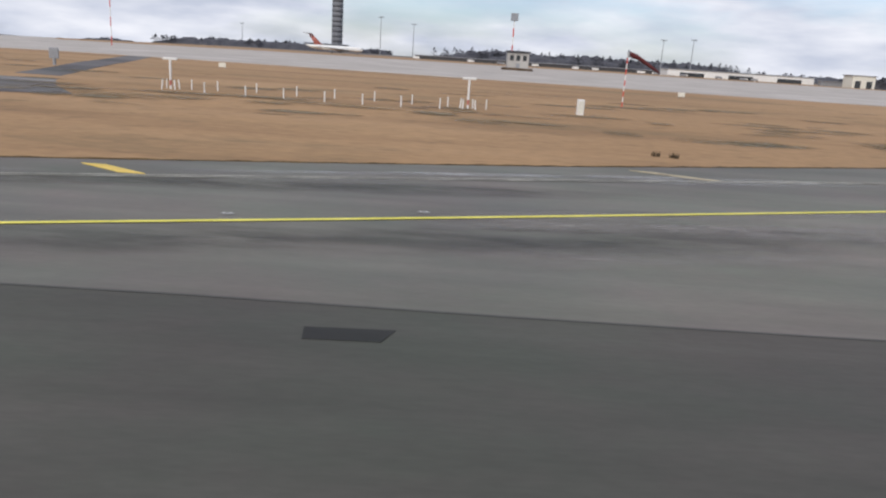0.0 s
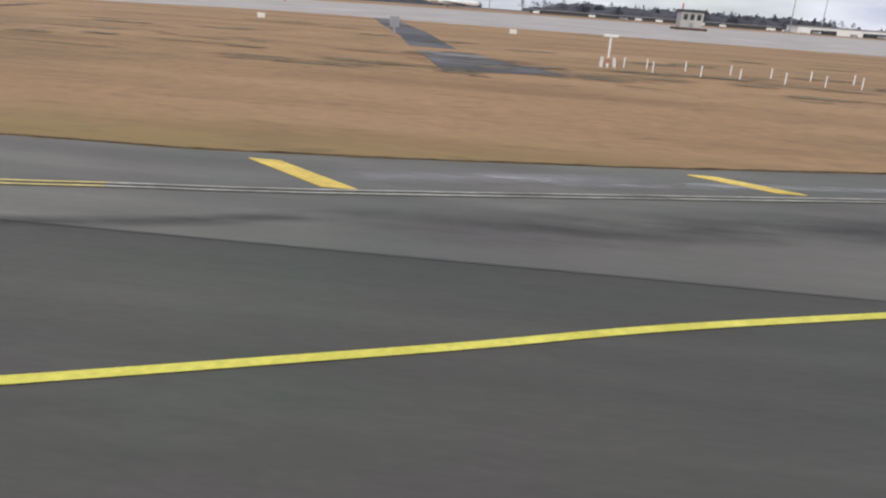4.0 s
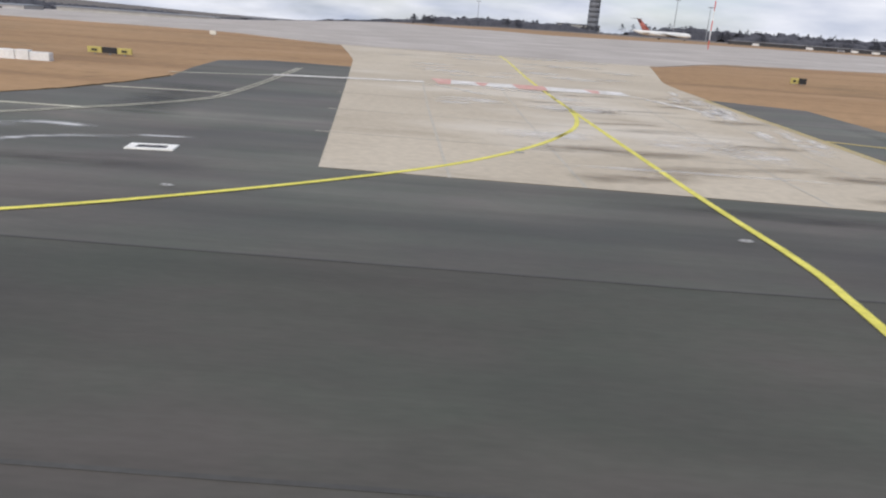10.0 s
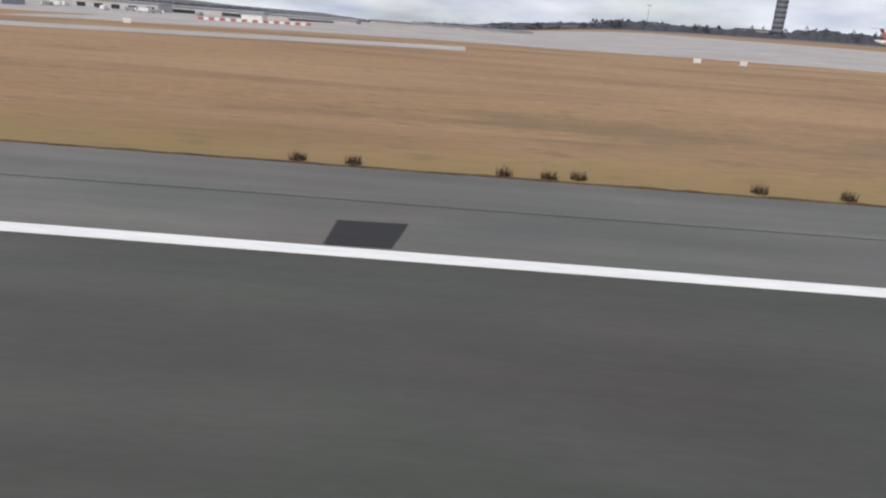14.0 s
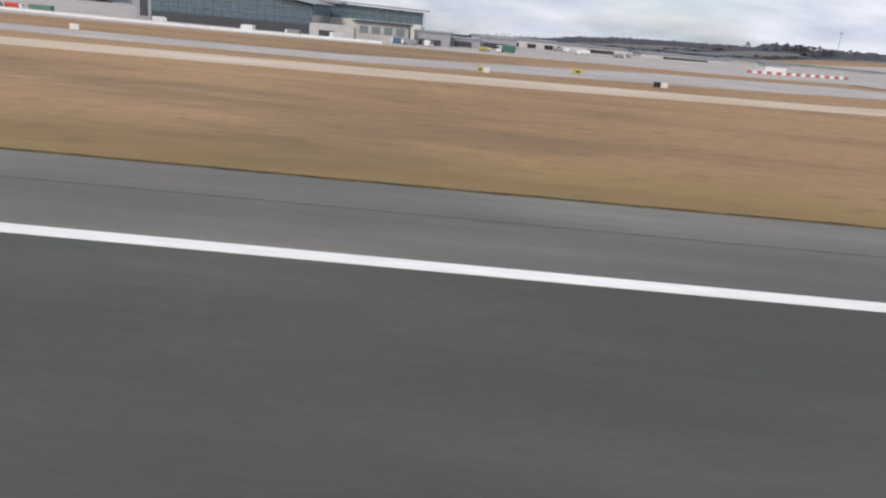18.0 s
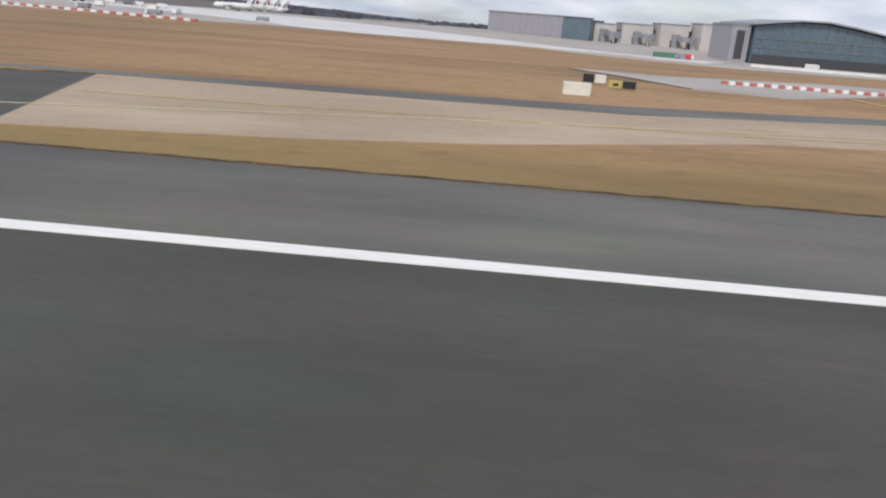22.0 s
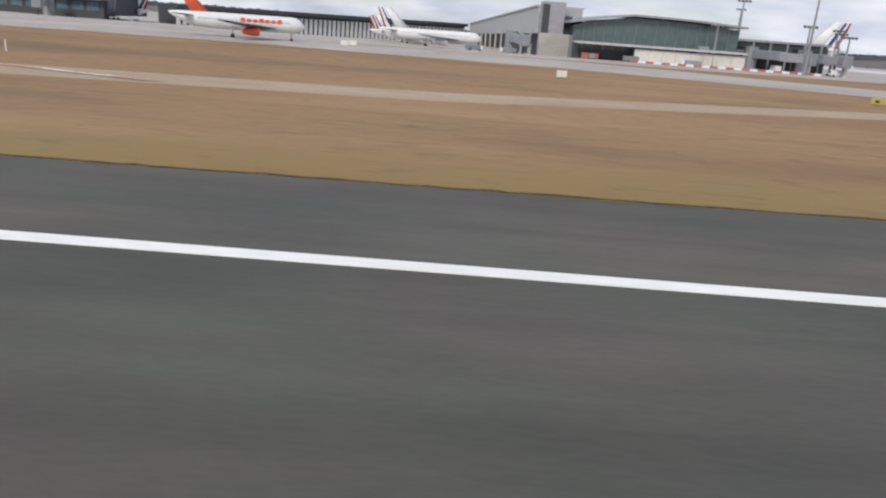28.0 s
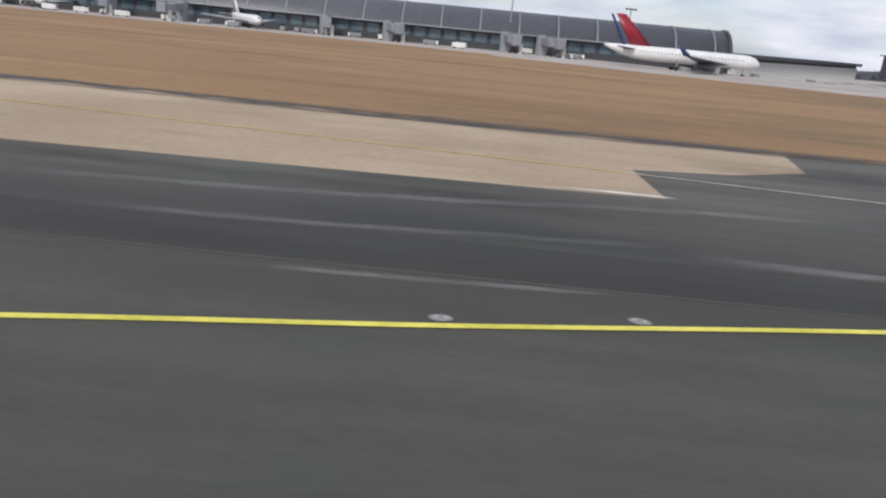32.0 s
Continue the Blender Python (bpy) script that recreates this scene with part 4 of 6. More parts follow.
lamp = inset_light()
SPOTS = ((7.7, 21.5), (-3.2, 17.5), (2.5, 19.7), (-14.2, 13.05), (-13.5, 13.3), (-7.2, 15.8), (-154.2, 13.0), (-147.8, 14.3), (-143.6, 17.8), (-152.5, 11.2), (-165.3, 12.6), (-156.7, 12.8), (-821.2, 13.6), (-812.9, 11.3), (-578.7, 11.2),
         (-475.0, 9.6), (-475.2, 18.2), (-67.0, 13.7), (-72.0, 9.3), (-853.3, 10.8), (-850.0, 11.5), (-552, 20.3), (-532.6, 24.6), (-129.6, 16.6), (-134.2, 26.6), (-838.6, 15.0), (-830, 18.8), (-115.2, 15.8), (-158.3, 20.7), (-620.2, 12.4))
lamp.matrix_basis = pose(*SPOTS[0], 0.045)
for x, y in SPOTS[1:]:
    copy_thing(lamp, pose(x, y, 0.045, 0, 0, random.uniform(-15, 15)))
cover = thing("drain_cover", "dark drain cover in a white painted frame", "drain cover")
part("frame", boxes((-0.72, 0.72, -0.44, -0.24, 0, 0.045), (-0.72, 0.72, 0.24, 0.44, 0, 0.045), (-0.72, -0.46, -0.24, 0.24, 0, 0.045), (0.46, 0.72, -0.24, 0.24, 0, 0.045)), M_WHITE, cover, "white painted frame")
for i in range(5):
    part("grate", boxes((-0.45 + 0.18 * i, -0.29 + 0.18 * i, -0.23, 0.23, 0, 0.036)), M_DARK, cover)
place(cover, -145.9, 22.5, 0.026, 8)
small = tagged(copy_thing(cover, pose(-164.2, 21.4, 0.026, 0, 0, -4) @ Matrix.Diagonal((0.7, 0.7, 1, 1))), "dark drain cover in a dull metal frame")
for ob in small.children:
    if ob.name.startswith("frame"):
        ob.data = ob.data.copy()
        ob.data.materials[0] = M_STEEL
        tagged(ob, "dull metal frame")

# ---- grass details ----
M_EARTH = stain_paint("bare_earth_patch", (0.060, 0.038, 0.021), (0.120, 0.076, 0.040))
M_WEEDY = stain_paint("dead_weed_patch", (0.125, 0.095, 0.042), (0.20, 0.145, 0.068))
EARTH = "narrow ragged strip of bare earth"
for pts, w in (([(-72.8, 21.2), (-73.2, 29), (-73.9, 40), (-74.5, 47)], 0.75), ([(-74.3, 45), (-74.8, 53), (-76, 68)], 1.0), ([(-75.8, 66), (-78, 80), (-81.7, 100)], 1.3), ([(-589.4, 29.0), (-588.0, 29.6), (-586.2, 30.3), (-584.8, 30.6)], 0.45), ([(-175.6, 22.2), (-175.0, 22.3), (-174.2, 22.2)], 0.25), ([(-170.2, 21.9), (-169.6, 22.0), (-169.0, 21.9)], 0.25), ([(-202, 22.6), (-201.2, 22.7), (-200.4, 22.7)], 0.2), ([(-166.5, 24.6), (-165.2, 24.4), (-164, 24.6)], 0.2), ([(-80, 34.6), (-86, 34.2), (-90, 34.4)], 0.5)):
    stain(pts, w, 1.3, EARTH, M_EARTH, None)
rw = random.Random(23)
for i in range(120):
    x, y = rw.uniform(-66, 60), rw.choice((rw.uniform(47, 60), rw.uniform(54, 90)))
    l = rw.uniform(1.2, 4.5)
    stain([(x - l, y + rw.uniform(-0.6, 0.6)), (x, y), (x + l, y + rw.uniform(-0.6, 0.6))], rw.uniform(0.4, 1.7), rw.uniform(0.7, 1.3), "patch of dark dead weeds in the grass", M_WEEDY, None)
for i in range(26):
    x, y = rw.uniform(-60, 50), rw.uniform(44, 66)
    stain([(x - 0.9, y), (x, y + 0.2), (x + 0.9, y)], rw.uniform(0.2, 0.5), 1.3, "scrap of bare earth among the weeds", M_EARTH, None)
stain([(-180.4, 36.9), (-179.3, 36.8), (-178.2, 36.8)], 0.16, 1.5, "scrap of bare earth in the grass", M_EARTH, None)
stain([(-187.8, 28.4), (-186.4, 28.5), (-185.4, 28.6)], 0.22, 1.5, "scrap of bare earth in the grass", M_EARTH, None)
for i in range(16):
    x, y = -462.9 + rw.uniform(-0.3, 1.0), 21.5 + i + rw.uniform(-0.5, 0.5)
    stain([(x - 0.3, y - 0.8), (x + 0.2, y), (x + 0.5, y + 0.8)], rw.uniform(0.35, 0.8), rw.uniform(0.9, 1.4), "patch of dark dead weeds along the pavement edge", M_WEEDY, None)
mark("service_path_east", sheet([(-26.0, 49.0), (-27.6, 56), (-30.2, 66), (-32.6, 78), (-37.6, 98), (-47.5, 141)], [(-17.5, 51.5), (-21.6, 57), (-26.0, 66), (-28.8, 78), (-33.5, 98), (-44.5, 141)], 0.02, 40), M_PATCH2, "dark grey asphalt service path through the grass", "path")
mark("service_path_west", sheet([(-430.3, 19.9), (-430.2, 26), (-430.4, 44.7), (-430.8, 50)], [(-423.6, 19.9), (-425.8, 28.4), (-427.4, 38), (-428.4, 50)], 0.026, 30), M_PATH, "worn grey asphalt service path through the grass", "path")
mark("service_path_middle", sheet([(-432, 53.4), (-434.6, 61), (-437, 67), (-441, 78)], [(-429.6, 53), (-432.6, 61), (-434.6, 67), (-438, 78)], 0.026, 20), M_PATH, "narrow grey asphalt path between two taxiways", "path")


def tuft(n=70, r=0.24, h=0.34):
    bm = bmesh.new()
    for _ in range(n):
        a, d = random.uniform(0, 6.28), r * math.sqrt(random.random())
        x, y, l = d * math.cos(a), d * math.sin(a), h * random.uniform(0.4, 1)
        t, w = random.uniform(0, 6.28), random.uniform(0.03, 0.06)
        q = [bm.verts.new(p) for p in ((x, y, -0.03), (x + w * math.cos(t), y + w * math.sin(t), -0.03), (x + random.uniform(-0.12, 0.12), y + random.uniform(-0.12, 0.12), l))]
        bm.faces.new(q)
    return bm


M_WEED = surface("withered_weed", (0.030, 0.021, 0.013), (0.075, 0.050, 0.026), 3.0, 0.95, 0.0, fine=4, place=False)
weed = tagged(part("grass_tuft", tuft(), M_WEED), "dark withered weed tuft at the grass edge", "weed", "weed tufts")
TUFTS = ((-190.4, 21.4), (-68.3, 23.1), (-66.8, 23.3), (-65.5, 22.9), (-85.2, 21.3), (19.4, 39.9), (20.3, 39.6), (-255.3, 21.0), (-253.7, 21.0), (-249.3, 20.9), (-248.0, 20.9),
         (-247.1, 21.2), (-241.8, 21.2), (-239.2, 21.1), (-311.5, 20.9), (-640, 22.4))
weed.matrix_basis = pose(*TUFTS[0], 0)
for x, y in TUFTS[1:]:
    k = 0.6 if -70 < x < -60 else 1.0
    copy_thing(weed, pose(x, y, 0, 0, 0, random.uniform(0, 360)) @ Matrix.Diagonal((k, k, k, 1)))
# ragged turf lip along the pavement edge, its shadow line darkened into the colour
M_SHADOWED_TURF = surface("turf_lip", (0.045, 0.030, 0.016), (0.120, 0.078, 0.034), 0.9, 0.95, 0.5, fine=9, grain=0.3)
for pts in (EDGE, EDGE_B, [(-488, 19.8), (-521.4, 19.9)], EDGE_D, [(-526.6, 37.3), (-540, 34.5), (-548, 32.9), (-560, 28.5), (-567, 26.4), (-577, 24.4), (-589, 22.4), (-600, 20.8)], BEND[1:], [(-462.4, 20.2), (-463.6, 22), (-463.8, 37.6)]):
    total = sum(math.dist(a, b) for a, b in zip(pts, pts[1:]))
    c = course(pts, int(total / 0.45))
    bm = bmesh.new()
    rows = []
    for i, q in enumerate(c):
        d = (c[min(i + 1, len(c) - 1)] - c[max(i - 1, 0)]).normalized()
        s = Vector((d.y, -d.x)) if d.x < 0 else Vector((-d.y, d.x))
        if s.y < 0:
            s = -s
        if abs(d.y) > abs(d.x):
            s = Vector((1 if q.x > -130 or -464 < q.x < -460 else -1, 0))
        k, h = random.uniform(-0.06, 0.05), random.uniform(0.05, 0.085)
        rows.append([bm.verts.new((*(q + s * o), z)) for o, z in ((k, 0.0), (k + 0.03, h), (k + 0.13, h * 0.8), (k + 0.34, 0.004))])
    for a, b in zip(rows, rows[1:]):
        for j in range(3):
            bm.faces.new((a[j], b[j], b[j + 1], a[j + 1]))
    bmesh.ops.recalc_face_normals(bm, faces=bm.faces)
    tagged(part("turf_lip", bm, M_SHADOWED_TURF), "ragged brown turf overhanging the asphalt edge, shadow line in its colour", "grass", kind="stuff")

# washed-out markings on the sandy taxiways
for x, y, n in ((-440.5, 50.1, 3),):
    for i in range(n):
        mark("faded_marking", slab([(x + 3.2 * i - 4, y - 0.45 * i + 0.9), (x + 3.2 * i - 0.6, y - 0.45 * i + 0.3), (x + 3.2 * i - 0.2, y - 0.45 * i + 0.9), (x + 3.2 * i - 3.4, y - 0.45 * i + 1.5)], land(x, y) + 0.03, land(x, y) + 0.09), M_SMUDGE, "washed-out pale pink marking on concrete")
for k in range(6):
    x, y = -444.0 + 1.7 * k, 49.3 - 0.62 * k
    stain([(x - 1.8, y + 0.6), (x, y + 0.1), (x + 1.8, y - 0.5)], 0.9 - 0.08 * k, 1.3, "smeared pink and white paint on the taxiway", M_BLUSH if k == 3 else M_BLEACH, 0.075 + 0.0004 * k)
for i in range(2):
    mark("faded_marking", slab([(-779.4 + 0.4 * i, 36.8 - 0.8 * i), (-776.4 + 0.4 * i, 36.2 - 0.8 * i), (-776.0 + 0.4 * i, 36.6 - 0.8 * i), (-778.9 + 0.4 * i, 37.25 - 0.8 * i)], 0.03, 0.06), M_ARROW, "faded yellow arrow stroke on concrete")
mark("faded_marking", slab([(-776.6, 35.1), (-774.6, 34.9), (-774.9, 35.5), (-776.3, 35.7)], 0.03, 0.062), M_ARROW, "faded yellow arrow head on concrete")
for k in range(5):
    x, y = -741.6 + 2.6 * k, 44.3 - 0.7 * k
    stain([(x - 2.0, y + 0.5), (x, y), (x + 2.0, y - 0.5)], 0.45, 1.3, "smeared pink and white paint on the taxiway", M_BLUSH if k % 3 == 1 else M_BLEACH, 0.10 + land(x, y))

# ---- things on the airfield ----
M_AIRFRAME = plain("white_airframe", (0.80, 0.80, 0.79), 0.35, 0.0, 0.05, 0.3)
M_WINGGREY = plain("grey_wing", (0.42, 0.43, 0.45), 0.4, 0.0, 0.1, 0.5)
M_DARKWING = plain("dark_wing", (0.12, 0.13, 0.15), 0.4, 0.0, 0.1, 0.5)
M_ORANGE = plain("orange_paint", (0.82, 0.14, 0.06), 0.4)
M_NAVY = plain("navy_paint", (0.03, 0.05, 0.14), 0.4)
M_MAROON = plain("maroon_paint", (0.32, 0.02, 0.04), 0.4)
M_TYRE = plain("tyre_rubber", (0.025, 0.025, 0.025), 0.8)
M_GLASS = glassy("dark_window", (0.03, 0.035, 0.04))
M_CABIN = plain("grey_cabin_window", (0.30, 0.31, 0.33), 0.4)
M_CREAM = plain("cream_panel", (0.72, 0.70, 0.62), 0.6)
M_BLACK = plain("black_panel", (0.02, 0.02, 0.022), 0.5)
M_SIGNY = plain("sign_yellow", (0.50, 0.42, 0.13), 0.6)
M_REDP = plain("red_plastic", (0.62, 0.07, 0.05), 0.5)
M_FADERED = plain("faded_red_plastic", (0.46, 0.15, 0.12), 0.6)
M_WHITEP = plain("white_plastic", (0.80, 0.79, 0.77), 0.5)
M_GREYM = plain("grey_metal", (0.30, 0.31, 0.33), 0.5, 0.3)
M_CONCW = surface("weathered_concrete", (0.34, 0.32, 0.30), (0.46, 0.44, 0.41), 0.2, 0.85, 0.1, fine=12, place=False, grain=0.08)
M_LIGHTC = surface("pale_concrete_wall", (0.52, 0.49, 0.44), (0.66, 0.63, 0.57), 0.12, 0.85, 0.1, fine=12, place=False, grain=0.07)
M_PIER = surface("pinkish_grey_wall", (0.44, 0.41, 0.395), (0.54, 0.51, 0.49), 0.12, 0.85, 0.1, fine=12, place=False, grain=0.08)
M_BLUEP = plain("blue_plastic", (0.09, 0.14, 0.27), 0.5)
M_GREENP = plain("green_plastic", (0.10, 0.21, 0.15), 0.5)


def on(ob, x, y, turn=0.0):
    return place(ob, x, y, land(x, y), turn)


def airliner(name, L, r, label, tail, engine, wing_m, stripes=None, fin=1.0, winglets=None, title=None, rear_engines=False):
    """An airliner along +x, nose first, its middle over the origin, wheels on the ground."""
    t = thing(name, label, "aircraft", "parked airliners")
    zc = r * 2.05
    prof = [(0.5, 0.04, -0.22), (0.495, 0.25, -0.18), (0.482, 0.5, -0.12), (0.462, 0.74, -0.06), (0.435, 0.92, -0.02), (0.40, 1, 0), (0.1, 1, 0), (-0.2, 1, 0), (-0.3, 0.93, 0.07), (-0.38, 0.72, 0.26), (-0.45, 0.42, 0.52), (-0.495, 0.14, 0.72)]
    part("fuselage", loft([ring(u * L, r * f, zc + r * o, n=20) for u, f, o in prof]), M_AIRFRAME, t)
    s = L * 0.47
    part("wing", wing((0.10 * L, 0.6 * r, zc - 0.55 * r), (-0.14 * L, s, zc + 0.25 * r), 0.2 * L, 0.05 * L, 0.03 * L, 0.008 * L), wing_m, t)
    part("wing", wing((0.10 * L, -0.6 * r, zc - 0.55 * r), (-0.14 * L, -s, zc + 0.25 * r), 0.2 * L, 0.05 * L, 0.03 * L, 0.008 * L), wing_m, t)
    bx = 0.175 * L
    fm = part("tailfin", wing((-0.33 * L, 0, zc + 0.75 * r), (-0.45 * L, 0, zc + r + bx * fin), 0.14 * L, 0.06 * L, 0.02 * L, 0.008 * L, up=True), tail, t, "painted tail fin")
    if stripes:
        for i, m in enumerate(stripes):
            u = 0.035 + 0.03 * i
            bm = bmesh.new()
            for sy in (-1, 1):
                q = [(-0.33 * L - (u) * L, sy * 0.011 * L, zc + 0.95 * r), (-0.33 * L - (u + 0.02) * L, sy * 0.011 * L, zc + 0.95 * r), (-0.45 * L - (u * 0.5 + 0.012) * L, sy * 0.006 * L, zc + r + bx * fin * 0.97), (-0.45 * L - u * 0.5 * L, sy * 0.006 * L, zc + r + bx * fin * 0.97)]
                lo = [bm.verts.new(p) for p in q]
                hi = [bm.verts.new((p[0], p[1] + sy * 0.02, p[2])) for p in q]
                bm.faces.new(lo), bm.faces.new(hi[::-1])
                for k in range(4):
                    bm.faces.new((lo[k], lo[(k + 1) % 4], hi[(k + 1) % 4], hi[k]))
            bmesh.ops.recalc_face_normals(bm, faces=bm.faces)
            part("tail_stripe", bm, m, fm, "slanted coloured stripe")
    zt = zc + (r + bx * fin if rear_engines else 0.45 * r)
    for sy in (-1, 1):
        xr = -0.44 * L if rear_engines else -0.37 * L
        part("tailplane", wing((xr, sy * 0.2 * r, zt), (xr - 0.09 * L, sy * 0.17 * L, zt + 0.2 * r), 0.09 * L, 0.035 * L, 0.012 * L, 0.005 * L), wing_m, t)
        ex, ey, ez, er = (-0.28 * L, sy * 1.55 * r, zc + 0.3 * r, 0.42 * r) if rear_engines else (0.10 * L, sy * 0.165 * L, zc - 1.0 * r, 0.52 * r)
        e = part("engine", loft([ring(ex + u * L, er * f, ez, n=16) for u, f in ((0.055, 0.86), (0.05, 1.0), (0.0, 1.04), (-0.04, 0.86), (-0.075, 0.55))]), engine, t, "engine nacelle under the wing")
        for v in e.data.vertices:
            v.co.y += ey
        i = part("intake", tube((ex + 0.05 * L, ey, ez), (ex + 0.0562 * L, ey, ez), er * 0.78, seg=16), M_BLACK, e, "dark intake")
        if winglets:
            part("winglet", wing((-0.155 * L, sy * s, zc + 0.25 * r), (-0.20 * L, sy * (s + 0.01 * L), zc + 0.25 * r + 0.055 * L), 0.05 * L, 0.018 * L, 0.006 * L, 0.004 * L, up=True), winglets, t)
        g = part("main_gear", tube((-0.04 * L, sy * 0.75 * r * 1.4, 0.2 * r), (-0.04 * L, sy * 0.75 * r * 1.4, zc - 0.5 * r), 0.09 * r), M_GREYM, t)
        for k in (-1, 1):
            part("tyre", tube((-0.04 * L, sy * 1.05 * r + k * 0.12 * r - 0.09 * r, 0.28 * r), (-0.04 * L, sy * 1.05 * r + k * 0.12 * r + 0.09 * r, 0.28 * r), 0.28 * r), M_TYRE, g)
    g = part("nose_gear", tube((0.40 * L, 0, 0.15 * r), (0.40 * L, 0, zc - 0.8 * r), 0.08 * r), M_GREYM, t)
    for k in (-1, 1):
        part("tyre", tube((0.40 * L, k * 0.12 * r - 0.06 * r, 0.2 * r), (0.40 * L, k * 0.12 * r + 0.06 * r, 0.2 * r), 0.2 * r), M_TYRE, g)
    part("cockpit_window", loft([ring(u * L, r * f, zc + r * o, n=12) for u, f, o in ((0.484, 0.2, 0.24), (0.474, 0.32, 0.30), (0.466, 0.32, 0.36))]), M_GLASS, t, "dark cockpit windows")
    for sy in (-1, 1):
        bm = bmesh.new()
        for k in range(30):
            x = 0.37 * L - k * 0.0225 * L
            box(bm, x, x + 0.008 * L, sy * r * 0.955, sy * r * 0.99, zc + 0.14 * r, zc + 0.32 * r)
        tagged(part("window_row", bm, M_CABIN, t, "row of small cabin windows"), kind="stuff")
        if title:
            for k in range(7):
                x = 0.02 * L + (k if sy > 0 else -k + 6) * 0.045 * L
                part("title_bar", boxes((x, x + 0.034 * L, sy * r * 0.84, sy * r * 0.995, zc + 0.02 * r, zc + (0.48 if k % 3 else 0.58) * r), bev=0.02), title, t, "plain orange shape of the airline title")
    return t


AF = (M_NAVY, M_WHITEP, M_MAROON)
orange = airliner("airliner_orange_tail", 15.6, 0.92, "white airliner with orange tail fin and engines", M_ORANGE, M_ORANGE, M_DARKWING, title=M_ORANGE)
on(orange, -740.0, 90.4, 17)
striped = airliner("airliner_striped_tail", 18.6, 0.98, "white airliner with blue and red striped tail", M_AIRFRAME, M_AIRFRAME, M_WINGGREY, stripes=AF)
on(striped, -719.4, 137.0, 6)
for x, y, a in ((-730.0, 211, 4), (-728.7, 197.5, 4), (-726.6, 187, 4), (-800.5, 188, 178), (-606.5, 300, 176), (-608.2, 322, 176), (-610, 344, 176), (-611.8, 366, 176)):
    copy_thing(striped, pose(x, y, land(x, y), 0, 0, a))
wide = airliner("wide_airliner_striped_tail", 38.0, 1.86, "large white airliner with striped tail at the stand", M_AIRFRAME, M_AIRFRAME, M_WINGGREY, stripes=AF, fin=1.05)
on(wide, -626.5, 217, 178)
redtail = airliner("airliner_red_navy_tail", 27.6, 1.20, "white airliner with red and navy tail and dark wings", M_MAROON, M_DARKWING, M_DARKWING, winglets=M_NAVY, stripes=(M_NAVY,))
on(redtail, -817.2, 132.2, 4)
for x, y, a in ((-903, 166, -55), (-950, 168, -55)):
    copy_thing(striped, pose(x, y, land(x, y), 0, 0, a))
slim = airliner("airliner_rear_engines", 27.0, 1.15, "slim white airliner with faded red tail far off", M_FADERED, M_AIRFRAME, M_WINGGREY, rear_engines=True)
on(slim, -47.0, 355, 0)


def marker_board(w=0.9, h=0.55, m=None, label="small white marker board standing in the grass"):
    t = thing("marker_board", label, "sign", "marker boards in the grass")
    part("panel", boxes((-w / 2, w / 2, -0.05, 0.05, 0.18, 0.18 + h), bev=0.015), m or M_CREAM, t)
    for sx in (-1, 1):
        part("leg", boxes((sx * w * 0.35 - 0.03, sx * w * 0.35 + 0.03, -0.03, 0.03, -0.1, 0.2)), M_GREYM, t)
    return t


board = marker_board()
BOARDS = ((-21.0, 96.9), (-50.9, 89.8), (-222.0, 91.9), (-216.0, 93.0), (-289.3, 88.4), (-768.2, 75.4), (-618, 95), (-413.4, 73.6), (-704.4, 65.2), (-727.2, 90), (-767.5, 76), (-783.9, 84), (-726.5, 92), (-615.7, 63.3), (38.7, 100))
on(board, *BOARDS[0])
for x, y in BOARDS[1:]:
    copy_thing(board, pose(x, y, land(x, y), 0, 0, random.uniform(-6, 6)))


def guide_sign(cols, label, w=1.1, h=0.73):
    t = thing("guide_sign", label, "sign", "taxiway guide signs")
    for i, m in enumerate(cols):
        part("panel", boxes((i * (w + 0.05), i * (w + 0.05) + w, -0.1, 0.1, 0.12, 0.12 + h), bev=0.02), m, t)
        part("leg", boxes((i * (w + 0.05) + w * 0.45, i * (w + 0.05) + w * 0.55, -0.05, 0.05, -0.1, 0.14)), M_GREYM, t)
        if m is M_SIGNY:
            part("legend_bar", boxes((i * (w + 0.05) + w * 0.3, i * (w + 0.05) + w * 0.7, -0.13, -0.1, 0.12 + h * 0.3, 0.12 + h * 0.65)), M_BLACK, t)
    return t


SIGNS = ((-165.2, 57.4, (M_SIGNY, M_BLACK, M_SIGNY), 1.1, 0.45), (-102.0, 80.5, (M_SIGNY, M_BLACK), 0.8, 0.6), (-168.8, 96, (M_CREAM,), 0.8, 0.5), (-499.6, 55.7, (M_BLACK, M_CREAM), 0.8, 0.6), (-498.2, 52.6, (M_SIGNY, M_BLACK), 0.9, 0.5),
         (-453.2, 61.5, (M_BLACK,), 0.6, 0.4), (-454.8, 60.4, (M_CREAM,), 0.7, 0.6), (-374.4, 65.5, (M_SIGNY, M_CREAM), 0.5, 0.5), (-358.6, 67.2, (M_BLACK, M_CREAM), 0.6, 0.45), (-364.3, 77.8, (M_SIGNY,), 1.1, 0.5), (-679.6, 61.8, (M_SIGNY, M_SIGNY), 0.9, 0.5))
for x, y, cols, w, h in SIGNS:
    s = guide_sign(cols, "low yellow taxiway guide sign on the grass" if M_SIGNY in cols else "low dark taxiway guide sign on the grass" if M_BLACK in cols else "small cream taxiway marker sign", w, h)
    on(s, x, y)


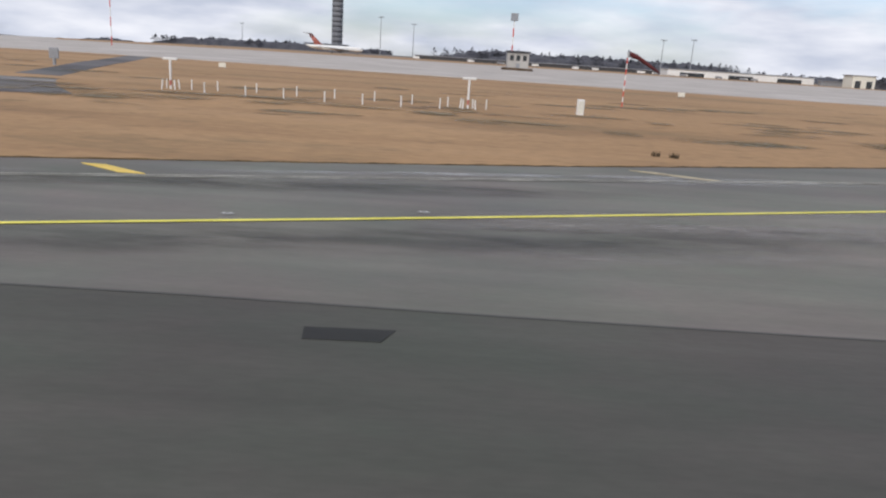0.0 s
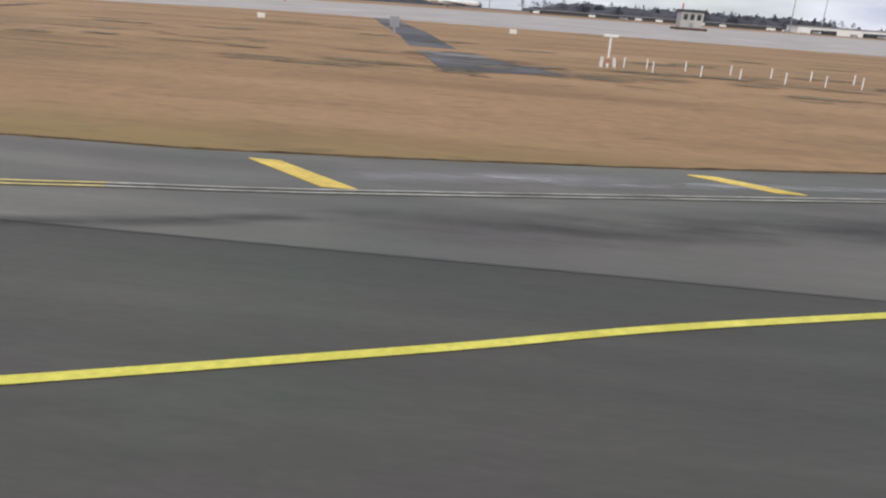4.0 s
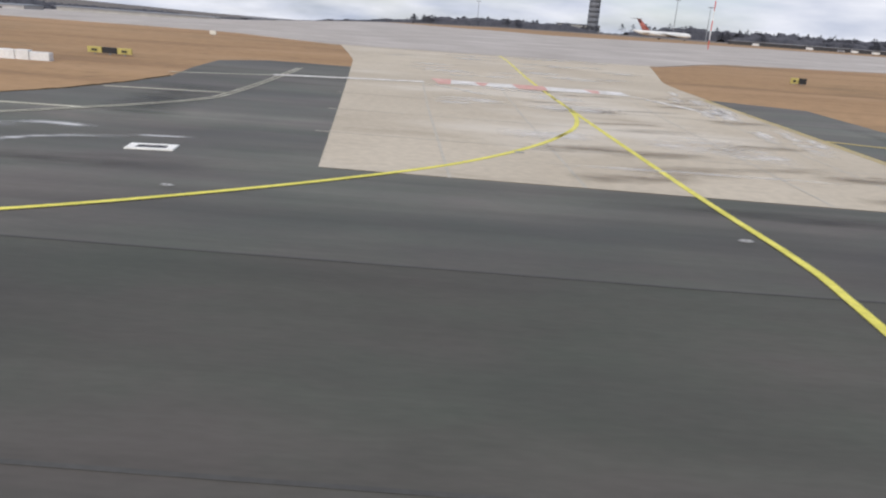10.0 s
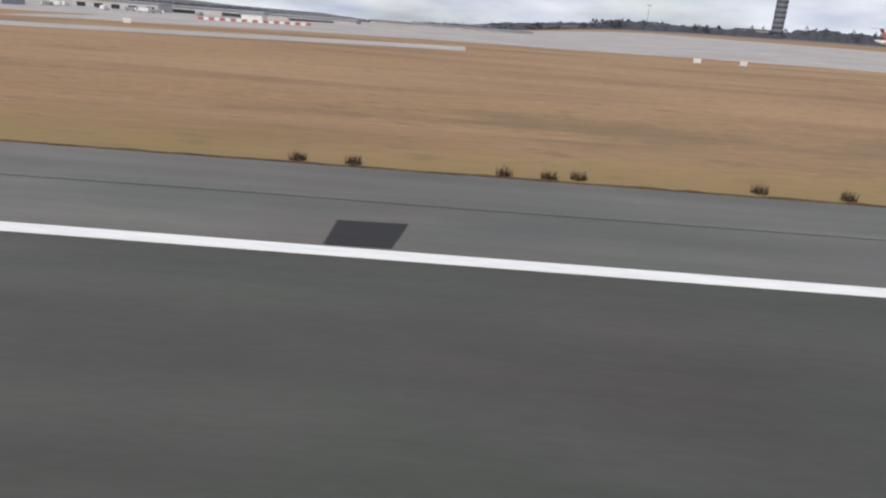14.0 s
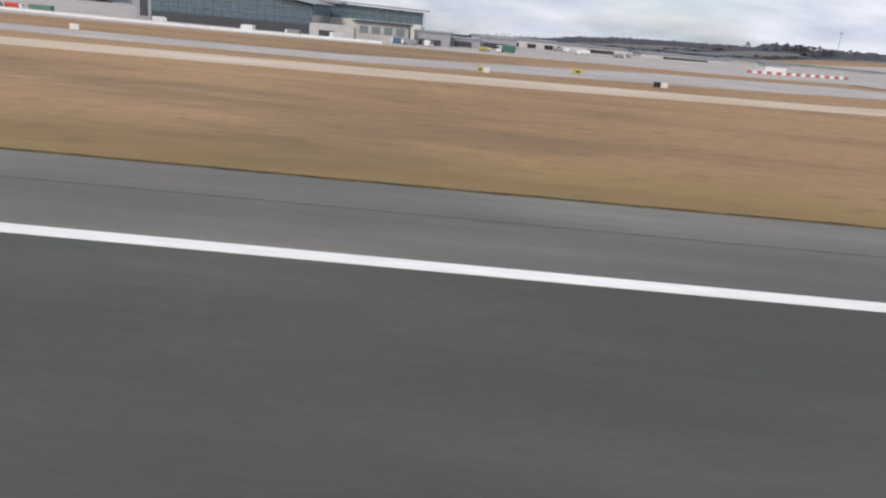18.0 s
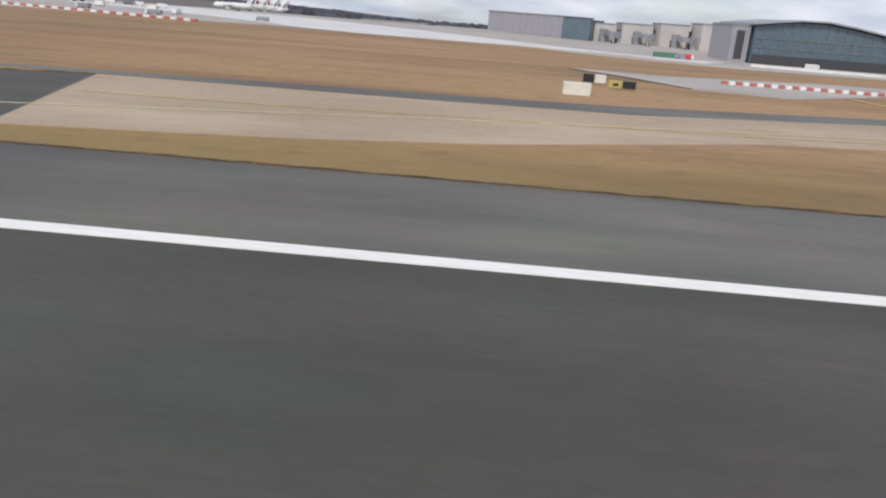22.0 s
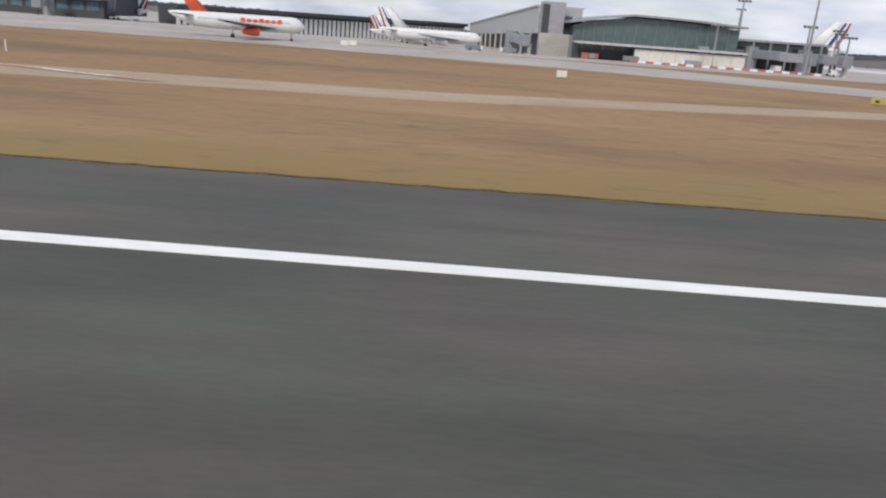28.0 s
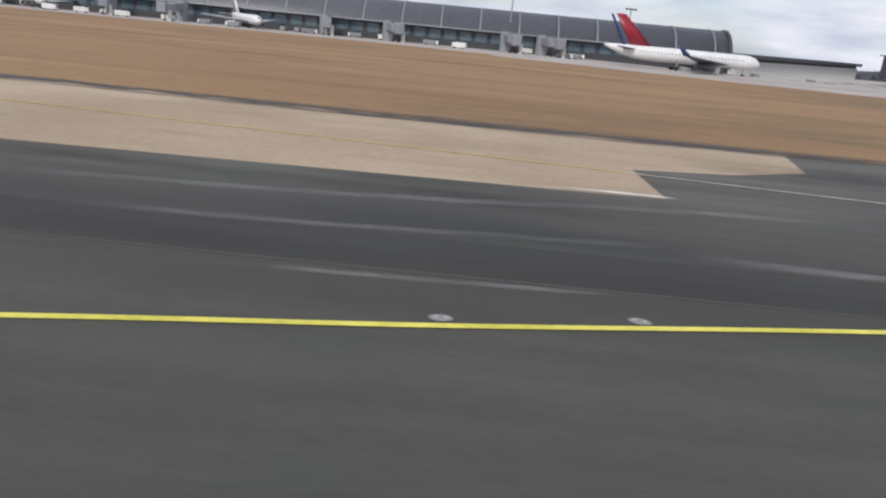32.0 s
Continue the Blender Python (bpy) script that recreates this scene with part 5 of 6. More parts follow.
def barrier_row(name, n, w, h, m, label):
    """A row of abutting white cabinet blocks."""
    t = thing(name, label, "barrier")
    x = 0.0
    for i in range(n):
        k = w * (1.0, 1.3, 0.62, 0.9, 1.18)[i % 5] if n > 2 else w
        part("block", boxes((x, x + k, -0.3, 0.3, -0.05, h - (0.10 if i > 2 else 0.02 * (i % 2))), bev=0.03), m, t)
        x += k + 0.04
    return t


on(barrier_row("white_block_row", 5, 1.50, 0.60, M_WHITEP, "row of five white blocks on the grass"), -103.1, 47.0, -4)
on(barrier_row("white_block_row", 4, 1.40, 0.62, M_WHITEP, "row of four white blocks on the grass"), -168.9, 48.6, 4)
on(barrier_row("white_cabinet", 1, 1.9, 0.72, M_CREAM, "cream cabinet beside the service path"), -434.0, 37.2, 10)
on(barrier_row("white_cabinet", 1, 1.7, 0.75, M_CREAM, "cream cabinet standing in the grass"), -501.9, 47.0)
on(barrier_row("white_cabinet", 1, 2.0, 0.75, M_CREAM, "long cream cabinet by the taxiway"), -456.2, 52.6)
on(barrier_row("red_cabinet", 2, 1.3, 0.46, M_REDP, "red plastic barrier beside the taxiway"), -438.4, 63.9)


def work_barrier(a, b, step=1.6, h=0.46):
    """Red and white water barriers end to end."""
    t = thing("work_barrier", "line of red and white plastic work barriers", "barrier", "work barriers on the apron")
    n = int(math.dist(a, b) / step)
    bms = {}
    for i in range(n):
        x, y = a[0] + (b[0] - a[0]) * i / n, a[1] + (b[1] - a[1]) * i / n
        z = land(x, y)
        key = i % 2
        if key not in bms:
            ob = part("barrier_block", boxes((0, step * 0.94, -0.2, 0.2, 0, h), bev=0.06), M_WHITEP if key else M_FADERED, t, "white plastic block" if key else "red plastic block")
            bms[key] = ob.data
        else:
            ob = new("barrier_block", bms[key])
            ob.parent = t
        ob.matrix_basis = pose(x, y, z, 0, 0, math.degrees(math.atan2(b[1] - a[1], b[0] - a[0])))
    return t


work_barrier((-486.3, 66.5), (-470.5, 66.6), 0.6, 0.34)
work_barrier((-606, 137), (-556, 128), 1.3)
work_barrier((-310.0, 173.5), (-285.0, 177.2), 1.2, 0.7)
work_barrier((-684, 134), (-650, 135), 1.4)
for i in range(8):
    x, y = -604.6 + 2.02 * i, 90.0 - 0.65 * i
    t = thing("edge_marker", "small red apron edge marker" if i % 2 == 0 else "small white apron edge marker", "marker", "apron edge markers")
    part("drum", tube((0, 0, -0.05), (0, 0, 0.45), 0.24, 0.18, 10), M_FADERED if i % 2 == 0 else M_WHITEP, t)
    part("foot", tube((0, 0, -0.05), (0, 0, 0.08), 0.3, 0.3, 10), M_BLACK, t)
    on(t, x, y)

# ---- landing aids by the start ----


def aid_pole():
    t = thing("antenna_pole", "white frangible antenna pole with cross head", "antenna", "antenna poles in the grass")
    for k in range(6):
        part("pole_section", tube((0, 0, 0.4 * k - 0.1), (0, 0, 0.4 * k + 0.3), 0.09), M_WHITEP if k != 1 else M_FADERED, t)
    part("head", boxes((-0.55, 0.55, -0.12, 0.12, 2.25, 2.45), bev=0.03), M_WHITEP, t)
    for k in range(4):
        a = math.pi / 4 + k * math.pi / 2
        part("stay", tube((0.75 * math.cos(a), 0.75 * math.sin(a), -0.1), (0.65 * math.cos(a), 0.65 * math.sin(a), 0.75), 0.055, seg=8), M_WHITEP, t)
    return t


p = aid_pole()
on(p, -14.0, 60.2)
copy_thing(p, pose(9.7, 60.2, land(9.7, 60), 0, 0, 10))
post = thing("white_post", "short white post standing in the grass", "post", "paired white posts")
part("shaft", tube((0, 0, -0.1), (0, 0, 0.72), 0.055, 0.045, 8), M_WHITEP, post)
part("cap", tube((0, 0, 0.72), (0, 0, 0.78), 0.07, 0.05, 8), M_WHITEP, post)
POSTS = [(-12.6, 61), (-10.8, 58.6), (-10.7, 61.6), (-7.4, 57.8), (-7.6, 61.9), (-4.5, 57.9), (-4.2, 61.4), (-1.3, 57.6), (-1.1, 61.3), (1.6, 57.6), (2.1, 61.7), (4.5, 58.2), (5.2, 61.2), (7.5, 58.4), (8.1, 61.2), (11.2, 60.8), (-335.1, 53.1), (-745.4, 53.1)]
on(post, *POSTS[0])
for x, y in POSTS[1:]:
    copy_thing(post, pose(x, y, land(x, y)))
box_post = thing("white_cabinet_post", "slim white equipment cabinet in the grass", "cabinet")
part("body", boxes((-0.28, 0.28, -0.25, 0.25, -0.1, 1.25), bev=0.04), M_WHITEP, box_post)
part("door", boxes((-0.22, 0.22, -0.28, -0.25, 0.1, 1.1), bev=0.01), M_CREAM, box_post)
on(box_post, 18.9, 61.6)
M_SOCK = plain("dark_red_cloth", (0.10, 0.018, 0.02), 0.9)
sock = thing("windsock", "dark red windsock on a red and white pole", "windsock")
for k in range(11):
    part("pole_section", tube((0, 0, 0.52 * k - 0.1), (0, 0, 0.52 * k + 0.42), 0.055, seg=8), M_REDP if k % 2 else M_WHITEP, sock)
part("sock", loft([[(x, 0.26 * f * math.cos(a), z + 0.26 * f * math.sin(a)) for a in [i * math.pi / 6 for i in range(12)]] for x, z, f in ((0.05, 5.5, 1), (0.9, 5.25, 0.95), (1.8, 4.75, 0.8), (2.7, 4.2, 0.62), (3.2, 3.9, 0.5))]), M_SOCK, sock, "faded dark red cloth cone")
part("ring", loft([[(x, 0.37 * math.cos(a), 5.5 + 0.37 * math.sin(a)) for a in [i * math.pi / 6 for i in range(12)]] for x in (0.0, 0.08)]), M_GREYM, sock)
place(sock, 25.0, 73.6, land(25.0, 73.6) - 0.42)
xs = thing("grey_sign_post", "grey sign cabinet at the path crossing", "sign")
part("post", boxes((-0.12, 0.12, -0.12, 0.12, -0.1, 1.2)), M_GREYM, xs)
part("board", boxes((-0.5, 0.5, -0.08, 0.08, 0.7, 1.8), bev=0.03), M_GREYM, xs)
on(xs, -33.6, 80)


def red_white_mast(h, w, label, head=False):
    t = thing("lattice_mast", label, "mast", "red and white masts")
    n = max(5, int(h / 2))
    for k in range(n):
        z0, z1 = h * k / n, h * (k + 1) / n
        part("mast_section", tube((0, 0, z0 - (0.2 if k == 0 else 0)), (0, 0, z1), w, seg=6), M_REDP if k % 2 == 0 else M_WHITEP, t)
    if head:
        part("head", boxes((-0.95, 0.95, -0.6, 0.6, h - 0.3, h + 1.6), bev=0.08), M_GREYM, t, "grey equipment box")
    return t


on(red_white_mast(11.5, 0.12, "slim red and white mast beside the apron"), -76.8, 190)
hut = thing("radar_hut", "square concrete equipment hut with dark roof edge", "hut")
part("wall", boxes((-2.8, 2.8, -2.5, 2.5, -0.3, 4.6)), M_CONCW, hut)
part("roof", boxes((-3.2, 3.2, -2.9, 2.9, 4.6, 5.1), bev=0.06), M_DARK, hut)
for x in (-1.7, 0.0, 1.7):
    part("window", boxes((x - 0.5, x + 0.5, -2.56, -2.5, 2.6, 4.0)), M_GLASS, hut)
part("door", boxes((-0.5, 0.5, -2.57, -2.5, -0.2, 1.9)), M_GREYM, hut)
part("plinth", boxes((-4.0, 4.0, -3.6, 3.6, -0.3, 0.7), bev=0.2), M_SOIL, hut)
on(hut, 25.6, 204)
on(red_white_mast(13.2, 0.2, "red and white mast with a grey box on top", True), 24.2, 207.5)


def light_mast(h, label="tall grey floodlight mast"):
    t = thing("floodlight_mast", label, "light mast", "floodlight masts")
    part("pole", tube((0, 0, -0.3), (0, 0, h), 0.26, 0.12, 10), M_GREYM, t)
    part("crossbar", boxes((-1.3, 1.3, -0.12, 0.12, h - 0.15, h + 0.1)), M_GREYM, t)
    for k in range(4):
        part("floodlight", boxes((-1.2 + 0.7 * k, -0.85 + 0.7 * k, -0.35, 0.1, h - 0.35, h - 0.05), bev=0.04), M_DARK, t)
    return t


for x, y, h in ((-30, 400, 19.5), (-12.8, 400, 17), (103.8, 350, 15.5), (118.4, 353, 16.5), (-130, 500, 15), (-655.3, 130, 15), (-660.5, 150, 12.8), (-640, 210, 14), (-845, 178, 12.5), (-818, 178, 12), (-668, 139.4, 7.5), (-651, 141, 8.5), (-645, 138, 7), (-640, 152, 8), (-633, 168, 9)):
    on(light_mast(h), x, y)

# ---- control tower ----
M_TOWER = surface("dark_tower_concrete", (0.13, 0.135, 0.15), (0.17, 0.175, 0.19), 0.2, 0.85, 0.1, fine=12, place=False, grain=0.08)
tower = thing("control_tower", "tall grey concrete control tower with banded shaft", "tower")
for k in range(14):
    part("shaft_ring", loft([ring_z for ring_z in ([(3.3 * f * math.cos(a), 3.3 * f * math.sin(a), z) for a in [i * math.pi / 8 for i in range(16)]] for z, f in ((k * 2.9, 1.0), (k * 2.9 + 2.3, 1.0), (k * 2.9 + 2.34, 0.97), (k * 2.9 + 2.9, 0.97)))]), M_TOWER, tower)
part("cabin", loft([[(f * math.cos(a), f * math.sin(a), z) for a in [i * math.pi / 8 for i in range(16)]] for z, f in ((40.6, 3.4), (43, 5.6), (46.5, 6.2))]), M_GLASS, tower, "dark glazed cabin")
part("roof", tube((0, 0, 46.5), (0, 0, 47.4), 6.5, 6.0, 16), M_CONCW, tower)
on(tower, -62, 461)
base = thing("low_office_block", "low grey block at the foot of the tower", "building")
part("wall", boxes((-16, 9, -6, 6, -0.5, 4.2)), M_CONCW, base)
part("roof", boxes((-16.4, 9.4, -6.4, 6.4, 4.2, 4.6)), M_DARK, base)
for i in range(8):
    part("window", boxes((-14.5 + 3 * i, -12.6 + 3 * i, -6.06, -6.0, 1.4, 3.0)), M_GLASS, base)
on(base, -66, 470)


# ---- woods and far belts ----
# dark foliage whose bluish tint stands in for distance haze
M_HAZY_LEAF = surface("haze_tinted_winter_trees", (0.046, 0.047, 0.060), (0.076, 0.077, 0.089), 0.25, 0.95, 0.0, fine=6)


def wood(x0, x1, y, depth, h, n, label="belt of dark bare trees along the horizon", slope=0.0):
    """A far belt: many small twig and leaf clumps with an uneven crown line."""
    rnd = random.Random(int(x0 * 7 + y))
    vs, fs = [], []
    tops = [(rnd.uniform(x0, x1), rnd.uniform(0, depth), h * rnd.uniform(0.6, 0.95), rnd.uniform(2.0, 5.0)) for _ in range(max(6, int(abs(x1 - x0) / 3)))]
    # the thick of the wood, a ragged mass of undergrowth and stems
    m = int(abs(x1 - x0) / 1.5) + 2
    lift = [sum(math.sin(i * f + p) for f, p in ((0.11, x0), (0.37, y), (0.9, 2.0))) / 3 for i in range(m)]
    for i in range(m):
        x = x0 + (x1 - x0) * i / (m - 1)
        end = min(1.0, 6.0 * min(i, m - 1 - i) / m)
        z0, top = land(x, y), h * (0.72 + 0.14 * lift[i] + rnd.uniform(-0.07, 0.07)) * (0.3 + 0.7 * end)
        vs += [(x, y + rnd.uniform(-0.6, 0.6), z0 - 1), (x + rnd.uniform(-0.4, 0.4), y + depth * 0.15, z0 + top * 0.7), (x, y + depth * 0.4, z0 + top), (x, y + depth, z0 - 1)]
    for i in range(m - 1):
        for k in range(3):
            fs.append((4 * i + k, 4 * i + 4 + k, 4 * i + 5 + k, 4 * i + 1 + k))
    for cx, cy, ch, cr in tops:
        z0 = land(cx, y + cy) + slope * (cx - x0) / (x1 - x0)
        k = len(vs)
        vs += [(cx + 0.2 * math.cos(a) * f, y + cy + 0.2 * math.sin(a) * f, z0 + z) for z, f in ((-0.5, 1.0), (ch * 0.6, 0.3)) for a in (0, 2.1, 4.2)]
        fs += [(k, k + 1, k + 4, k + 3), (k + 1, k + 2, k + 5, k + 4), (k + 2, k, k + 3, k + 5)]
        for _ in range(n // len(tops)):
            a, b = rnd.uniform(0, 6.28), 0.35 + 0.65 * rnd.random()
            rr = cr * math.sqrt(rnd.random()) * math.sin(math.pi * min(1, 0.2 + 0.8 * b))
            x, yy, z = cx + rr * math.cos(a), y + cy + rr * math.sin(a), z0 + ch * b
            s = rnd.uniform(0.3, 0.8)
            d = [Vector((rnd.gauss(0, 1.4), rnd.gauss(0, 1), rnd.gauss(0, 0.7))).normalized() * s for _ in range(3)]
            k = len(vs)
            vs += [(x + q.x, yy + q.y, z + q.z) for q in d]
            fs.append((k, k + 1, k + 2))
    me = bpy.data.meshes.new("tree_belt")
    me.from_pydata(vs, [], fs)
    me.materials.append(M_HAZY_LEAF)
    return tagged(new("tree_belt", me), label, "trees", kind="stuff")


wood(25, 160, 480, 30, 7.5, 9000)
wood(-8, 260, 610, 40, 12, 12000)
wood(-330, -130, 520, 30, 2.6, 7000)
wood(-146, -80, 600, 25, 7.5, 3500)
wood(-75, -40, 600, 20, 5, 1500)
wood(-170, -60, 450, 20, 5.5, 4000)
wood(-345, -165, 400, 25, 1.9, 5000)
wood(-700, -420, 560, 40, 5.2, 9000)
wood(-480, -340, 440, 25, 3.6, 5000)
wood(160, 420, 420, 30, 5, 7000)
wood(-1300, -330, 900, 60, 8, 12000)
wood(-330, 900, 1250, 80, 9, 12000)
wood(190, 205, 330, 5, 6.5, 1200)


def far_shed(x0, x1, y, h, m, label, depth=14, bays=0, roof_m=None):
    t = thing("far_shed", label, "building", "far sheds")
    part("wall", boxes((x0, x1, 0, depth, -0.6, h)), m, t)
    part("roof", boxes((x0 - 0.4, x1 + 0.4, -0.4, depth + 0.4, h, h + 0.3)), roof_m or M_GREYM, t)
    for i in range(bays):
        u = x0 + (x1 - x0) * (i + 0.25) / bays
        part("bay_door", boxes((u, u + (x1 - x0) * 0.5 / bays, -0.08, 0, -0.4, h * 0.6)), M_GLASS, t)
    return place(t, 0, y, min(land(x0, y), land(x1, y)))


far_shed(108, 176, 352, 3.0, M_WHITEP, "long low white shed beyond the apron", bays=3)
far_shed(176, 300, 345, 2.0, M_GREYM, "long low grey wall beyond the apron", 3)
far_shed(182, 192, 330, 5.2, M_CREAM, "cream block beyond the apron", 8, 2)
far_shed(-10, 108, 372, 1.6, M_DARK, "long dark fence bank beyond the apron", 2)
far_shed(-260, -180, 420, 2.2, M_CONCW, "low grey shed beyond the far trees", 10, 2)
far_shed(-150, -128, 470, 3.2, M_CREAM, "cream office block among far trees", 10, 4)
far_shed(-117, -96, 560, 4.0, M_WHITEP, "white shed among far trees", 10, 4)
far_shed(-355, -318, 262, 2.0, M_PIER, "low pale service building beyond the apron", 12, 2)
far_shed(-315, -285, 255, 1.6, M_PIER, "low grey service building beyond the apron", 12, 1)
far_shed(-282, -225, 270, 1.6, M_CONCW, "long low grey wall", 5, 0)
far_shed(-372, -345, 240, 2.4, M_PIER, "plain grey service building by the apron", 12, 5)
far_shed(-302.6, -297.6, 182, 1.9, M_WHITEP, "small white hut beside the work barriers", 5, 0)
far_shed(-583, -544, 458, 3.0, M_WHITEP, "long white shed beyond the apron", 12, 0)
far_shed(-540, -505, 480, 2.6, M_CREAM, "long cream shed beyond the apron", 12, 0)

# ---- terminals ----
M_BLUEG = glassy("blue_grey_glazing", (0.10, 0.15, 0.19))
M_GREENG = glassy("green_grey_glazing", (0.085, 0.125, 0.125))
M_ROOFG = plain("grey_metal_roof", (0.33, 0.35, 0.37), 0.4, 0.3, 0.12, 0.2)
M_MULL = plain("pale_mullion", (0.50, 0.51, 0.52), 0.5)
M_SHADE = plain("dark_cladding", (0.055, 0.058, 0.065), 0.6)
M_FRAME = plain("grey_green_frame", (0.17, 0.20, 0.20), 0.5)
M_SLAT = plain("silver_slat", (0.70, 0.71, 0.70), 0.5)
M_WEDGE = plain("pale_grey_cladding", (0.40, 0.41, 0.41), 0.5)
M_VAULT = plain("dark_vault_metal", (0.13, 0.135, 0.15), 0.45, 0.3, 0.12, 0.2)
M_PURPLE = plain("grey_cladding", (0.34, 0.33, 0.36), 0.6)


def strip(profile, y0, y1, z0):
    """A solid under a roofline: profile of (x, z), from z0 up."""
    bm = bmesh.new()
    f = [[bm.verts.new((x, y, z)) for x, z in profile] + [bm.verts.new((profile[-1][0], y, z0)), bm.verts.new((profile[0][0], y, z0))] for y in (y0, y1)]
    n = len(f[0])
    bm.faces.new(f[0]), bm.faces.new(f[1][::-1])
    for i in range(n):
        bm.faces.new((f[0][i], f[0][(i + 1) % n], f[1][(i + 1) % n], f[1][i]))
    bmesh.ops.recalc_face_normals(bm, faces=bm.faces)
    return bm


def roof_sheet(profile, y0, y1, t=0.35):
    bm = bmesh.new()
    top = [[bm.verts.new((x, y, z + h)) for x, z in profile] for y, h in ((y0, 0), (y0, t), (y1, t), (y1, 0))]
    for a, b in zip(top, top[1:] + top[:1]):
        for i in range(len(profile) - 1):
            bm.faces.new((a[i], a[i + 1], b[i + 1], b[i]))
    for i in (0, -1):
        bm.faces.new([r[i] for r in top])
    bmesh.ops.recalc_face_normals(bm, faces=bm.faces)
    return bm


def height(profile, x):
    for (xa, za), (xb, zb) in zip(profile, profile[1:]):
        if xa <= x <= xb:
            return za + (zb - za) * (x - xa) / (xb - xa)
    return profile[-1][1]


def jet_bridge(x, y, turn, L=12.0, label="grey steel passenger boarding bridge"):
    t = thing("jet_bridge", label, "boarding bridge", "boarding bridges")
    part("rotunda", tube((0, 0, -0.2), (0, 0, 4.4), 1.3, seg=14), M_GREYM, t)
    part("tunnel", boxes((0.8, L * 0.6, -0.75, 0.75, 2.3, 3.9), bev=0.08), M_ROOFG, t)
    part("tunnel", boxes((L * 0.55, L, -0.62, 0.62, 2.2, 3.7), bev=0.08), M_PURPLE, t)
    part("cab", boxes((L, L + 1.7, -0.95, 0.95, 1.9, 4.0), bev=0.15), M_GREYM, t)
    for s in (-0.5, 0.5):
        part("leg", boxes((L * 0.8 - 0.12, L * 0.8 + 0.12, s - 0.1, s + 0.1, 0.3, 2.3)), M_DARK, t)
        part("tyre", tube((L * 0.8, s * 1.3 - 0.12, 0.32), (L * 0.8, s * 1.3 + 0.12, 0.32), 0.34), M_TYRE, t)
    part("stair", boxes((L - 0.6, L + 0.2, 0.9, 1.5, 0, 2.4)), M_CREAM, t)
    return on(t, x, y, turn)


def glass_hall(name, profile, y0, y1, z0, label, glass, lower=1.6, step=2.2, lower_m=None, bands=(0.5,), bar=None):
    bar = bar or M_FRAME
    t = thing(name, label, "terminal")
    part("facade", strip([(x, z - 0.3) for x, z in profile], y0, y1, z0), glass, t, "tinted glass wall")
    part("roof", roof_sheet([(x + (-1 if i == 0 else 1 if i == len(profile) - 1 else 0), z) for i, (x, z) in enumerate(profile)], y0 - 1.6, y1 + 1), M_ROOFG, t, "grey metal roof")
    part("plinth", boxes((profile[0][0] + 0.2, profile[-1][0] - 0.2, y0 - 0.5, y0, z0, z0 + lower)), lower_m or M_SHADE, t)
    x = profile[0][0] + step
    while x < profile[-1][0] - 0.5:
        part("mullion", boxes((x - 0.07, x + 0.07, y0 - 0.14, y0, z0 + lower, height(profile, x) - 0.3)), bar, t)
        x += step
    for k in bands:
        zt = min(z for _, z in profile)
        zz = z0 + lower + (zt - z0 - lower) * k
        part("transom", boxes((profile[0][0], profile[-1][0], y0 - 0.22, y0, zz - 0.1, zz + 0.1)), bar, t)
    return t


Z1 = -2.7
glass_hall("terminal_curved_roof", [(-447, 6.0), (-443, 6.7), (-438, 7.3), (-432, 7.4), (-426, 6.7), (-420, 5.7), (-410, 4.2)], 176, 200, Z1, "blue glass terminal hall under a curved grey roof", M_BLUEG, 2.4, 2.0, bands=(0.35, 0.8))
glass_hall("terminal_wing", [(-422, 5.6), (-405, 5.3), (-386, 4.9)], 204, 222, Z1, "long flat-roofed terminal wing with glazed upper floor", M_BLUEG, 4.2, 2.4, lower_m=M_LIGHTC, bands=(0.5,))
ann = thing("terminal_annex", "pale concrete annex at the terminal end", "building")
part("wall", boxes((-408, -398.5, 163, 172, Z1, 0.4)), M_PIER, ann)
part("wall", boxes((-398.5, -387, 163.6, 172, Z1, 1.6)), M_CONCW, ann)
part("roof", boxes((-399, -386.5, 163, 172, 1.6, 1.9)), M_DARK, ann)
for i in range(4):
    part("window", boxes((-397.4 + 2.6 * i, -395.6 + 2.6 * i, 163.5, 163.6, -0.6, 0.9)), M_FRAME, ann)
part("gate", boxes((-406, -402.5, 162.92, 163, Z1, -0.8)), M_DARK, ann)
for x0, x1, y0, h in ((-386, -378, 170, 0.6), (-378, -371, 178, -0.4), (-371, -362, 186, 0.2)):
    b = thing("service_block", "grey service block beside the terminal", "building", "service blocks")
    part("wall", boxes((x0, x1, y0, y0 + 10, Z1, h)), M_PURPLE, b)
    part("roof", boxes((x0 - 0.2, x1 + 0.2, y0 - 0.2, y0 + 10.2, h, h + 0.25)), M_GREYM, b)
    part("gate", boxes((x0 + 1, x1 - 2, y0 - 0.06, y0, Z1, Z1 + 1.8)), M_DARK, b)
wallw = thing("blast_wall", "long low white wall along the apron edge", "wall")
for i in range(26):
    x = -462 + 2.8 * i
    part("wall_panel", boxes((x, x + 2.74, 131, 131.25, land(x, 131) - 0.3, land(x, 131) + 0.55)), M_WHITEP, wallw)
tb = thing("terminal_block", "grey concrete stair block at the hall end", "building")
part("wall", boxes((-451.5, -447.4, 178, 194, Z1, 5.6)), M_PURPLE, tb)
part("roof", boxes((-451.7, -447.2, 177.8, 194.2, 5.6, 6.0)), M_GREYM, tb)
part("slot", boxes((-450.4, -448.6, 177.9, 178, Z1 + 1, 4.6)), M_SHADE, tb)
